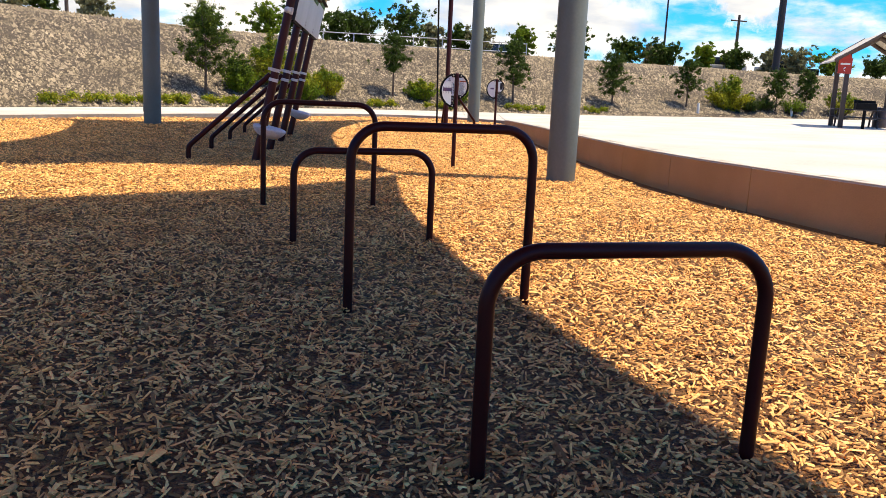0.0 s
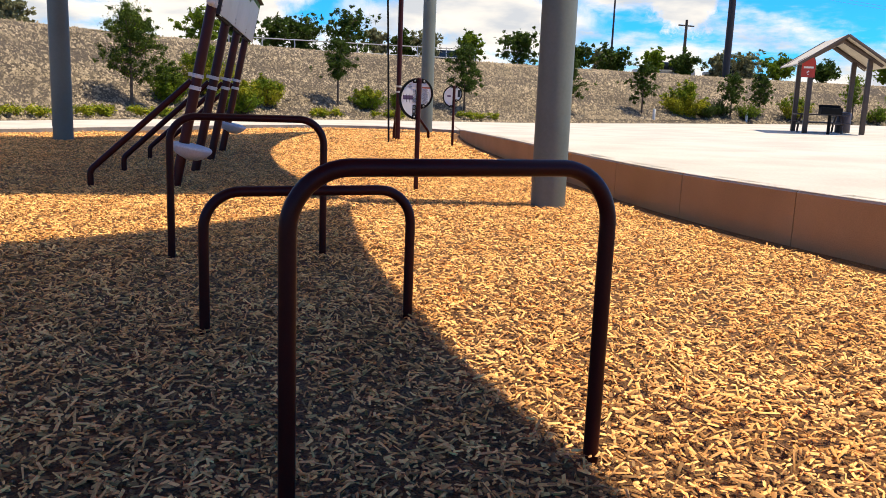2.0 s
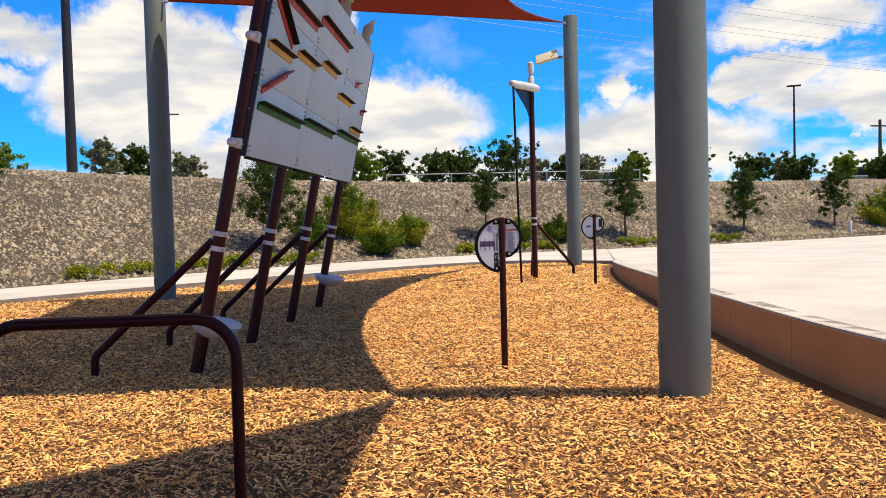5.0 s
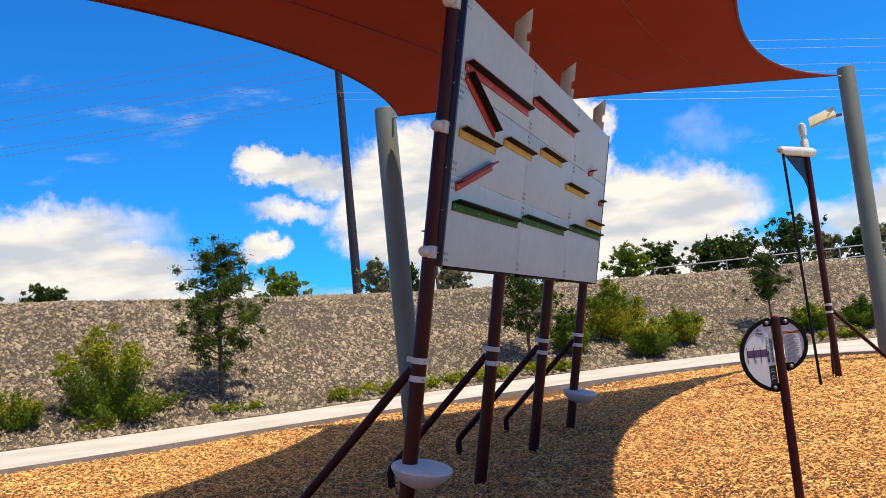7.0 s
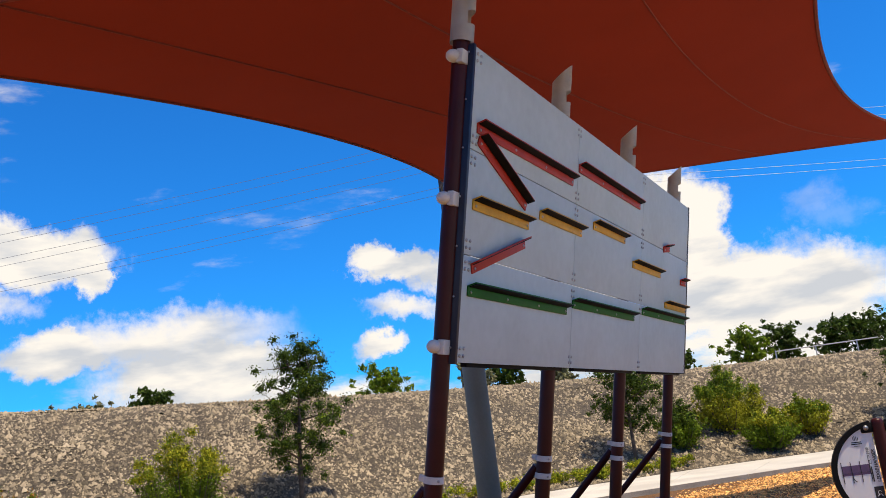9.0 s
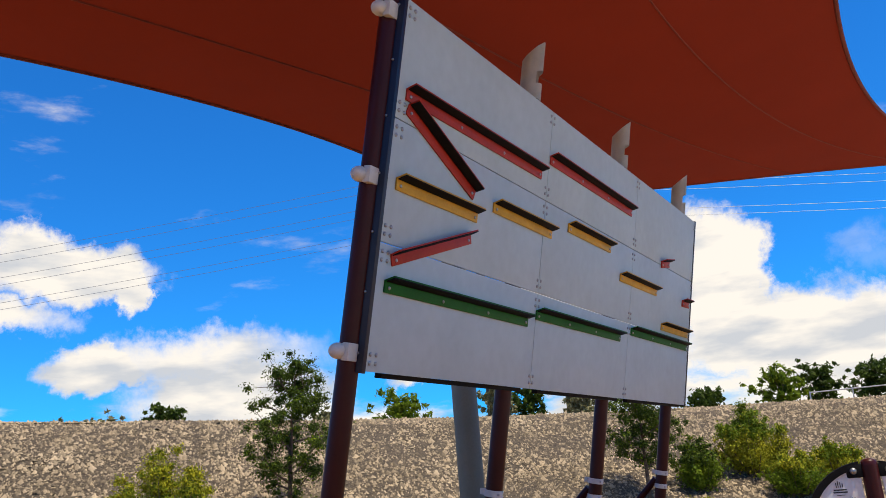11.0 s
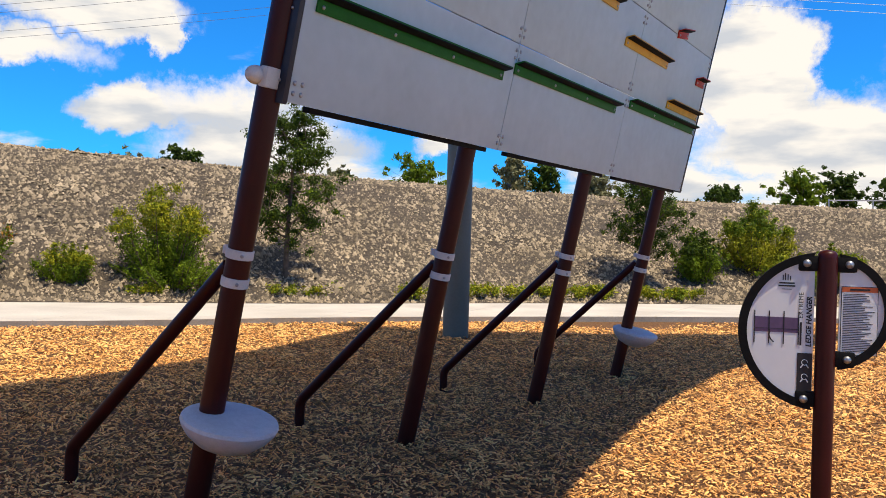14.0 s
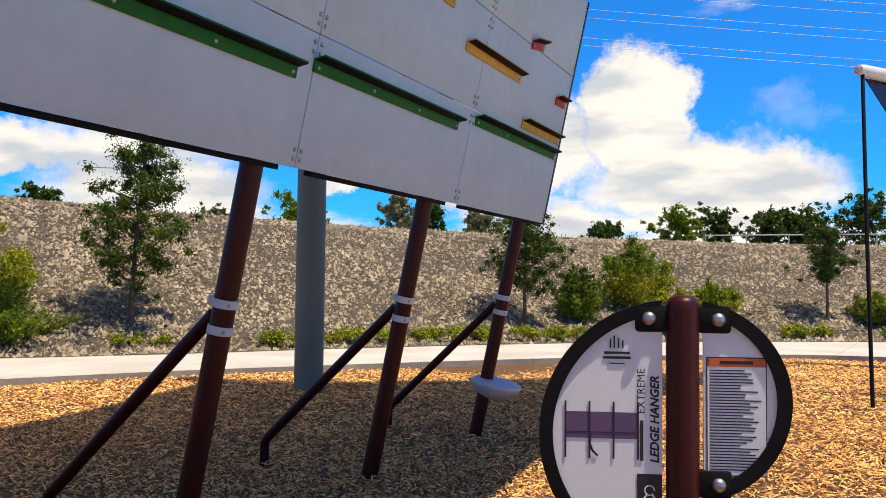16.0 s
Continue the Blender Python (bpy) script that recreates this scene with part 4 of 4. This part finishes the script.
bush(4.8, 49.9, 0.6, 2.7, 2.1, 41, "leafyellow", "leaf", 0.3, 9000, 0.075, "large yellow-green shrub behind the patio", 0.6)
bush(6.0, 50.4, 0.6, 1.6, 1.0, 42, "leafdark", None, 0, 2000, 0.06, "low dark shrub behind the patio")
bush(6.9, 51.4, 0.7, 1.8, 1.1, 43, "leafdark", None, 0, 2000, 0.06, "low dark shrub behind the patio")
bush(8.4, 52.0, 0.6, 1.8, 1.1, 44, "leaf", None, 0, 2000, 0.06, "low green shrub behind the patio")
bush(11.2, 54.0, 0.6, 2.2, 1.7, 45, "leafyellow", "leaf", 0.4, 2600, 0.07, "yellow-green shrub behind the patio", 0.4)
bush(16.4, 57.5, 0.6, 1.8, 1.2, 46, "leaf", None, 0, 1800, 0.07, "low green shrub behind the picnic shelter")


def ground_cover(x, y, z, w, d, yaw, seed):
    rng = np.random.default_rng(seed)
    t = thing("ground_cover", pose(x, y, z, 0, 0, yaw), "low bright yellow-green ground cover patch on gravel", "ground cover", "ground cover patches")
    n = int(10 + w * 8)
    cent = np.c_[rng.uniform(-w / 2, w / 2, n), rng.uniform(-d / 2, d / 2, n), rng.uniform(0.04, 0.22, n)]
    leaf_mesh("foliage", t, [leaf_cloud(cent, [0.17] * n, int(1500 * w), 0.04, rng, 0.7), leaf_cloud(cent, [0.17] * n, int(500 * w), 0.04, rng, 0.7)], ["leafyellow", "leaf"])


for i, (x, y, z, w, d, yaw) in enumerate(((-15.95, 19.6, 0.2, 1.4, 0.6, 70), (-14.95, 23.4, 0.22, 1.2, 0.7, 75), (-14.4, 25.0, 0.22, 1.9, 0.8, 75), (-13.8, 26.9, 0.24, 2.3, 0.8, 72), (-13.1, 28.6, 0.22, 1.5, 0.7, 68),
                                        (-4.48, 40.1, 0.24, 1.8, 0.7, 40), (-1.4, 42.6, 0.26, 1.4, 0.7, 40), (-9.6, 34.9, 0.25, 1.4, 0.6, 55), (-16.9, 16.4, 0.16, 0.7, 0.4, 70), (-7.6, 37.0, 0.22, 1.5, 0.6, 48), (-14.9, 22.0, 0.25, 0.8, 0.5, 70))):
    ground_cover(x, y, z, w, d, yaw, 60 + i)


# trees on the plateau behind the crest: x, y, height of the top, spread, foliage
for i, (x, y, zt, sp, lf) in enumerate((
        (-39.2, 38.3, 6.5, 1.5, "leaf"), (-34.1, 41.2, 7.0, 0.9, "leafolive"), (-33.0, 42.3, 6.4, 1.0, "leafdark"), (-30.9, 44.2, 5.8, 0.95, "leafolive"), (-24.7, 53.6, 6.1, 1.2, "leaf"), (-23.9, 56.4, 6.3, 1.2, "leafdark"),
        (-21.4, 57.5, 6.1, 1.4, "leafdark"), (-19.8, 58.3, 6.0, 1.4, "leafdark"), (-17.1, 59.2, 6.9, 1.6, "leafdark"), (-15.6, 61.8, 5.9, 0.9, "leafolive"), (-13.9, 62.4, 5.8, 1.0, "leafdark"), (-12.2, 62.8, 5.9, 1.1, "leafolive"),
        (-9.6, 65.5, 6.2, 1.1, "leaf"), (-6.1, 66.5, 6.3, 1.7, "leafdark"), (-2.0, 68.5, 5.5, 1.5, "leafdark"), (-0.3, 70.6, 5.3, 1.0, "leafolive"), (0.9, 67.2, 5.0, 1.4, "leafdark"), (3.7, 69.0, 5.3, 1.0, "leaf"), (5.9, 70.9, 4.9, 1.5, "leafdark"),
        (8.7, 72.6, 5.3, 1.1, "leafolive"), (10.6, 72.4, 5.3, 1.3, "leafolive"), (13.3, 74.0, 4.9, 1.6, "leaf"), (17.0, 76.0, 4.8, 1.5, "leafdark"), (21.5, 74.2, 4.6, 1.2, "leaf"), (-38.2, 19.5, 5.2, 0.5, "leafolive"),
        (-41.6, 22.4, 5.6, 1.0, "leafolive"), (-40.8, 25.0, 6.1, 1.1, "leafdark"), (-38.7, 33.0, 5.6, 0.7, "leafolive"), (-27.5, 50.5, 5.2, 1.0, "leafdark"))):
    zb = crest(-10, y) if x < -8 else 2.85
    zb = float(np.interp(y, (15, 25, 40, 60), (3.6, 3.4, 3.1, 2.9)))
    tree(x, y, zb, (zt - zb) * 0.9, sp * (1.05 if y < 64 else 0.85), 100 + i, lf, 2800, 0.16, 0.2, 0.0, "distant %s tree behind the bank's crest" % {"leaf": "green", "leafdark": "dark-green", "leafolive": "pale olive"}[lf], "trees behind the crest", rounded=True)


# ---------------------------------------------------------------- picnic shelter
def picnic_shelter():
    x0, x1, y0, y1 = 8.5, 10.5, 37.35, 39.6
    zb = patio_z(9, 38) - 0.05
    t = thing("picnic_shelter", pose(0, 0, zb), "small brown steel picnic shelter with cream gabled roof", "shelter")
    eave, ridge, xm = 2.72, 3.52, (x0 + x1) / 2
    for x in (x0, x1):
        for y in (y0, y1):
            bm = bmesh.new()
            box(bm, 0.17, 0.17, eave + 0.1, (x, y, (eave + 0.1) / 2), 0.015)
            part("post", bm, "brownsteel", t)
    for y in (y0, y1):
        for s, x in ((1, x0), (-1, x1)):
            bm = bmesh.new()
            tube(bm, [(x - s * 0.45, y, eave - 0.12), (xm, y, ridge - 0.05)], 0.085, 8)
            part("rafter", bm, "brownsteel", t)
    for s, x in ((1, x0), (-1, x1)):
        bm = bmesh.new()
        a = [(x - s * 0.6, eave - 0.20), (xm, ridge + 0.06)]
        vs = []
        for dz in (0.0, 0.05):
            for yy in (y0 - 0.7, y1 + 0.7):
                for (px, pz) in a:
                    vs.append(bm.verts.new((px, yy, pz + dz)))
        for q in ((0, 1, 3, 2), (4, 6, 7, 5), (0, 4, 5, 1), (2, 3, 7, 6), (0, 2, 6, 4), (1, 5, 7, 3)):
            bm.faces.new([vs[k] for k in q])
        bmesh.ops.recalc_face_normals(bm, faces=bm.faces)
        part("roof_panel", bm, "roof", t)
        for yy in (y0 - 0.72, y1 + 0.72):
            bm = bmesh.new()
            tube(bm, [(a[0][0], yy, a[0][1] + 0.02), (a[1][0], yy, a[1][1] + 0.02)], 0.06, 6)
            part("fascia", bm, "brownsteel", t)
    # number board on the corner post
    s = thing("shelter_sign", pose(x0 - 0.12, y0 - 0.12, zb + 2.1), "red pointed shelter number sign fixed to brown post", "sign")
    bm = bmesh.new()
    v = [bm.verts.new((px, 0, pz)) for px, pz in ((-0.24, 0.0), (0.24, 0.0), (0.24, 0.55), (0.1, 0.8), (-0.24, 0.55))]
    g = bm.faces.new(v)
    ex = bmesh.ops.extrude_face_region(bm, geom=[g])
    bmesh.ops.translate(bm, verts=[q for q in ex["geom"] if isinstance(q, bmesh.types.BMVert)], vec=(0, 0.03, 0))
    bmesh.ops.recalc_face_normals(bm, faces=bm.faces)
    board = part("board", bm, "signred", s)
    letters("6", 0.26, pose(-0.07, -0.006, 0.06, 90, 0, 0), "white", board, bold=0.006)
    bm = bmesh.new()
    box(bm, 0.34, 0.006, 0.07, (0.0, -0.004, 0.36))
    part("word_bar", bm, "white", board)
    # table with benches
    tb = thing("picnic_table", pose(9.25, 38.5, zb, 0, 0, 4), "dark brown metal picnic table with benches under shelter", "table")
    bm = bmesh.new()
    box(bm, 1.9, 0.76, 0.05, (0, 0, 0.75), 0.012)
    part("tabletop", bm, "brownsteel", tb)
    for sy in (-0.68, 0.68):
        bm = bmesh.new()
        box(bm, 1.9, 0.27, 0.04, (0, sy, 0.45), 0.01)
        part("bench", bm, "brownsteel", tb)
    for sx in (-0.65, 0.65):
        bm = bmesh.new()
        tube(bm, [(sx, -0.62, 0.0), (sx, -0.5, 0.40), (sx, -0.18, 0.72)], 0.04, 8)
        tube(bm, [(sx, 0.62, 0.0), (sx, 0.5, 0.40), (sx, 0.18, 0.72)], 0.04, 8)
        tube(bm, [(sx, -0.75, 0.41), (sx, 0.75, 0.41)], 0.035, 8)
        part("leg_frame", bm, "brownsteel", tb)
    gr = thing("barbecue_grill", pose(9.15, 36.5, zb), "black steel pedestal barbecue grill on patio", "grill")
    bm = bmesh.new()
    tube(bm, [(0, 0, 0), (0, 0, 0.75)], 0.06, 12)
    part("pedestal", bm, "black", gr)
    bm = bmesh.new()
    box(bm, 0.72, 0.5, 0.24, (0, 0, 0.9), 0.02)
    box(bm, 0.74, 0.12, 0.12, (0, 0.2, 1.06), 0.01)
    part("firebox", bm, "black", gr)
    bn = thing("litter_bin", pose(10.3, 39.4, zb), "dark brown round litter bin beside shelter post", "bin")
    bm = bmesh.new()
    lathe(bm, [(0.24, 0), (0.28, 0.05), (0.28, 0.8), (0.24, 0.86), (0.12, 0.88)], 18)
    part("drum", bm, "brownsteel", bn)


picnic_shelter()


# ---------------------------------------------------------------- poles, wires, fence and cars behind the crest
def steel_mast(x, y, z, h, r0, r1, label):
    t = thing("transmission_pole" if r0 > 0.4 else "lamp_mast", pose(x, y, z), label, "pole")
    bm = bmesh.new()
    tube(bm, [(0, 0, h * f) for f in (0, 0.25, 0.5, 0.75, 1)], r0, 14, True, [r0 + (r1 - r0) * f for f in (0, 0.25, 0.5, 0.75, 1)])
    part("shaft", bm, "pole", t)
    return t


pole = steel_mast(-74.8, 75.7, 2.6, 40, 0.62, 0.4, "tall dark steel transmission pole behind the bank")
for z in (29.6, 33.0, 36.2):
    bm = bmesh.new()
    tube(bm, [(-1.6, 1.6, z + 0.2), (0, 0, z - 0.2), (1.6, -1.6, z + 0.2)], 0.12, 8)
    part("cross_arm", bm, "pole", pole)
steel_mast(8.3, 63.6, 2.7, 22, 0.24, 0.2, "tall dark floodlight mast behind the bank")
for sx, sz in ((-1.5, 29.8), (1.5, 29.8), (-1.5, 33.2), (1.5, 33.2), (-1.5, 36.4), (1.5, 36.4)):
    w = thing("power_line", pose(-74.8, 75.7, 2.6), "thin grey overhead power line strung across the sky", "wire", "overhead power lines")
    bm = bmesh.new()
    d = Vector((0.70, 0.714, 0))
    n = Vector((0.714, -0.70, 0))
    for s in (-1, 1):
        tube(bm, [d * (s * 190 * f) + n * sx + Vector((0, 0, sz - 9 * 4 * (f * 0.5) * (1 - f * 0.5))) for f in (k / 16 for k in range(17))], 0.024, 5)
    part("conductor", bm, "wire", w)


def street_lamp(x, y, z, h, label):
    t = thing("street_lamp", pose(x, y, z), label, "street lamp", "street lamps")
    bm = bmesh.new()
    tube(bm, [(0, 0, 0), (0, 0, h)], 0.09, 10, True, [0.11, 0.07])
    part("pole", bm, "pole", t)
    bm = bmesh.new()
    box(bm, 1.1, 0.34, 0.12, (0.0, 0, h + 0.04), 0.03)
    part("lamp_head", bm, "pole", t)


street_lamp(0.3, 81.6, 2.7, 8.9, "dark slim street lamp behind the trees")
street_lamp(-48.9, 15.9, 3.6, 5.1, "dark slim street lamp on the plateau")


def utility_pole(x, y, z, h, label):
    t = thing("utility_pole", pose(x, y, z, 0, 0, 40), label, "pole", "utility poles")
    bm = bmesh.new()
    tube(bm, [(0, 0, 0), (0, 0, h)], 0.13, 10, True, [0.15, 0.10])
    part("shaft", bm, "bark", t)
    bm = bmesh.new()
    box(bm, 1.6, 0.1, 0.1, (0, 0, h - 0.45), 0.01)
    part("cross_arm", bm, "bark", t)


utility_pole(-38.4, 51.0, 3.0, 6.5, "weathered wooden utility pole with cross arm")
utility_pole(6.1, 73.8, 2.8, 4.9, "weathered wooden utility pole behind trees")


def fence():
    t = thing("pipe_fence", pose(0, 0, 2.95), "galvanised pipe rail fence along the crest", "fence")
    a, b = Vector((-21.5, 50.8, 0)), Vector((-8.0, 58.6, 0))
    n = 8
    for k in range(n + 1):
        p = a.lerp(b, k / n)
        bm = bmesh.new()
        tube(bm, [p, p + Vector((0, 0, 1.25))], 0.035, 8)
        part("fence_post", bm, "galv", t)
    for z in (0.62, 1.2):
        bm = bmesh.new()
        tube(bm, [a + Vector((0, 0, z)), b + Vector((0, 0, z))], 0.03, 8)
        part("rail", bm, "galv", t)


fence()


def car(x, y, z, yaw, mat, label):
    t = thing("car", pose(x, y, z, 0, 0, yaw), label, "car", "parked cars")
    bm = bmesh.new()
    box(bm, 4.6, 1.8, 0.62, (0, 0, 0.66), 0.16)
    part("body", bm, mat, t)
    bm = bmesh.new()
    vs = box(bm, 2.5, 1.6, 0.62, (-0.1, 0, 1.22), 0.1)
    for v in vs:
        if v.co.z > 1.25:
            v.co.x *= 0.72
            v.co.y *= 0.86
    cab = part("cabin", bm, "glass", t, "dark tinted window band")
    bm = bmesh.new()
    box(bm, 1.75, 1.36, 0.06, (-0.08, 0, 1.53), 0.02)
    part("roof", bm, mat, t)
    for sx in (-1.4, 1.4):
        for sy in (-0.82, 0.82):
            bm = bmesh.new()
            lathe(bm, [(0.2, -0.1), (0.33, -0.1), (0.34, 0), (0.33, 0.1), (0.2, 0.1)], 18, pose(sx, sy, 0.34, 90, 0, 0))
            part("wheel", bm, "black", t)


car(-11.5, 65.6, 2.85, 20, "carpaint", "dark parked pickup car behind the bank")
car(10.1, 74.5, 2.8, 15, "carpaint", "dark parked car behind the bank")
car(4.6, 73.0, 2.8, 15, "galv", "silver parked car behind the bank")


def marker_post(x, y, z):
    t = thing("marker_post", pose(x, y, z), "small pale irrigation marker post on gravel", "post", "marker posts")
    bm = bmesh.new()
    lathe(bm, [(0.07, -0.1), (0.07, 0.42), (0.05, 0.46), (0.02, 0.47)], 12)
    part("stub", bm, "cap", t)


marker_post(3.3, 47.3, 0.45)
marker_post(8.3, 51.6, 0.45)


# ---------------------------------------------------------------- loose chips and stones
def inside(px, py, poly):
    poly = np.array(poly, float)
    res = np.zeros(len(px), bool)
    x0, y0 = poly[-1]
    for x1, y1 in poly:
        cond = ((y1 > py) != (y0 > py)) & (px < (x0 - x1) * (py - y1) / (y0 - y1 + 1e-12) + x1)
        res ^= cond
        x0, y0 = x1, y1
    return res


def tri_mesh(name, verts, tris, mat):
    me = bpy.data.meshes.new(name)
    me.vertices.add(len(verts))
    me.vertices.foreach_set("co", verts.astype(np.float32).ravel())
    me.loops.add(len(tris) * 3)
    me.loops.foreach_set("vertex_index", tris.astype(np.int32).ravel())
    me.polygons.add(len(tris))
    me.polygons.foreach_set("loop_start", np.arange(0, len(tris) * 3, 3, dtype=np.int32))
    me.materials.append(M[mat])
    me.update(calc_edges=True)
    return new(name, me)


def wood_chips():
    rng = np.random.default_rng(5)
    poly = [tuple(p) for p in INNER] + [tuple(p) for p in WALL[1:]] + [(12.5, -14.0), (-18.0, -14.0), (-18.0, -4.0)]
    pos, scl = [], []
    for x0, x1, y0, y1, dens, sc in ((-3.2, 5.2, 2.4, 8.5, 1600, 0.97), (-5.2, 3.5, 8.5, 12.5, 1450, 0.95), (-5.6, 2.6, 12.5, 17.5, 1450, 0.9), (-7.5, 1.6, 17.5, 22, 850, 1.1), (-9, 0.5, 22, 31, 420, 1.45),
                                     (-9.5, -5.6, 8.5, 17.5, 900, 1.05), (-13.5, -9.5, 9.5, 17.5, 500, 1.3), (-12.5, -7.5, 17.5, 22, 450, 1.35), (3.5, 5.6, 8.5, 12.5, 1000, 1.0), (5.2, 8.5, 4, 8.5, 800, 1.1), (-6.2, -3.2, 3.5, 8.5, 800, 1.1), (-10, -5.2, 6, 8.5, 350, 1.4), (-17, 12.5, -9, 3.5, 50, 2.3), (-17, -6, 3, 10, 70, 2.1)):
        n = int((x1 - x0) * (y1 - y0) * dens)
        p = np.c_[rng.uniform(x0, x1, n), rng.uniform(y0, y1, n)]
        p += rng.normal(0, 0.3, p.shape)
        p = p[inside(p[:, 0], p[:, 1], poly)]
        # no chips at the wall foot: the bare dark strip widens its shadow band
        far = np.min([np.hypot(p[:, 0] - w[0], p[:, 1] - w[1]) for w in spline(WALL, 3)], axis=0) > 0.30 + 0.06 * np.sin(p[:, 1] * 5.0)
        p = p[far]
        pos.append(p)
        scl.append(np.full(len(p), sc))
    p, sc = np.concatenate(pos), np.concatenate(scl)
    n = len(p)
    ln = rng.gamma(4.0, 0.0090, n).clip(0.015, 0.10) * sc
    wd = rng.uniform(0.008, 0.021, n) * sc
    th = rng.uniform(0.003, 0.008, n) * sc
    yaw = rng.uniform(0, 2 * np.pi, n)
    pitch, roll = rng.normal(0, 0.33, n), rng.normal(0, 0.45, n)
    ca, sa, cp, sp, cr, sr = np.cos(yaw), np.sin(yaw), np.cos(pitch), np.sin(pitch), np.cos(roll), np.sin(roll)
    ax = np.stack([ca * cp, sa * cp, sp], 1)
    side0 = np.stack([-sa, ca, np.zeros(n)], 1)
    up0 = np.cross(ax, side0)
    side = side0 * cr[:, None] + up0 * sr[:, None]
    up = np.cross(ax, side)
    mound = 0.012 * np.sin(p[:, 0] * 2.1) * np.sin(p[:, 1] * 1.7)
    c = np.c_[p, 0.012 + mound + rng.uniform(-0.006, 0.02, n)]
    h = (ln / 2)[:, None]
    w = (wd / 2)[:, None]
    k1, k2 = rng.uniform(0.45, 1.0, n)[:, None], rng.uniform(0.3, 0.9, n)[:, None]
    off = rng.uniform(-0.5, 0.5, n)[:, None]
    v = np.stack([c - ax * h - side * w * k1, c - ax * h + side * w * k1, c + ax * h + side * w * k2, c + ax * h - side * w * k2,
                  c - ax * h * 0.85 + side * w * off + up * th[:, None], c + ax * h * 0.8 + side * w * off + up * th[:, None]], 1).reshape(-1, 3)
    tri = np.array([(0, 3, 5), (0, 5, 4), (2, 1, 4), (2, 4, 5), (1, 0, 4), (3, 2, 5)])
    f = (np.arange(n)[:, None, None] * 6 + tri[None]).reshape(-1, 3)
    tagged(tri_mesh("wood_chips", v, f, "chip"), "loose layer of tan shredded wood chips", "wood chips", kind="stuff")


def bank_stones():
    rng = np.random.default_rng(8)
    C = np.array(OUTER)
    d = np.r_[0, np.cumsum(np.hypot(*np.diff(C, axis=0).T))]
    s0, s1 = np.interp(2.0, C[:, 1], d), np.interp(30.0, C[:, 0], d)
    n = 150000
    s = rng.uniform(s0, s1, n)
    o = rng.uniform(0.12, 8.9, n)
    px, py = np.interp(s, d, C[:, 0]), np.interp(s, d, C[:, 1])
    e = 0.6
    tx, ty = np.interp(s + e, d, C[:, 0]) - np.interp(s - e, d, C[:, 0]), np.interp(s + e, d, C[:, 1]) - np.interp(s - e, d, C[:, 1])
    q = np.hypot(tx, ty)
    nx, ny = -ty / q, tx / q
    f = np.interp(o, (0, 0.5, 1.5, 3, 4.5, 6, 7.2, 8.0, 9.2), (0.0, 0.02, 0.13, 0.33, 0.54, 0.75, 0.92, 0.985, 1.0))
    H = np.array([crest(x, y) for x, y in zip(px, py)])
    x, y = px + nx * o, py + ny * o
    wob = np.array([0.10 * noise.noise(Vector((a * 0.35, b * 0.35, 0))) if 1 <= oo <= 8 else 0.0 for a, b, oo in zip(x, y, o)])
    c = np.c_[x, y, 0.105 + (H - 0.1) * f + wob]
    r = rng.gamma(5.0, 0.0086, n).clip(0.022, 0.12)
    base = np.array([(1, 0, -0.5), (-1, 0, -0.5), (0, 1, -0.5), (0, -1, -0.5), (0, 0, 1)], float)
    yaw = rng.uniform(0, 6.283, n)
    v = base[None] * r[:, None, None] * rng.uniform(0.6, 1.4, (n, 5, 1)) * np.array((1.1, 0.85, 0.7)) + rng.normal(0, 0.2, (n, 5, 3)) * r[:, None, None]
    ca, sa = np.cos(yaw)[:, None], np.sin(yaw)[:, None]
    v = np.stack([v[..., 0] * ca - v[..., 1] * sa, v[..., 0] * sa + v[..., 1] * ca, v[..., 2]], -1) + c[:, None, :]
    tri = np.array([(0, 2, 4), (2, 1, 4), (1, 3, 4), (3, 0, 4)])
    ff = (np.arange(n)[:, None, None] * 5 + tri[None]).reshape(-1, 3)
    tagged(tri_mesh("bank_stones", v.reshape(-1, 3), ff, "rock"), "loose grey-brown gravel stones covering the bank", "gravel", kind="stuff")


bank_stones()
wood_chips()
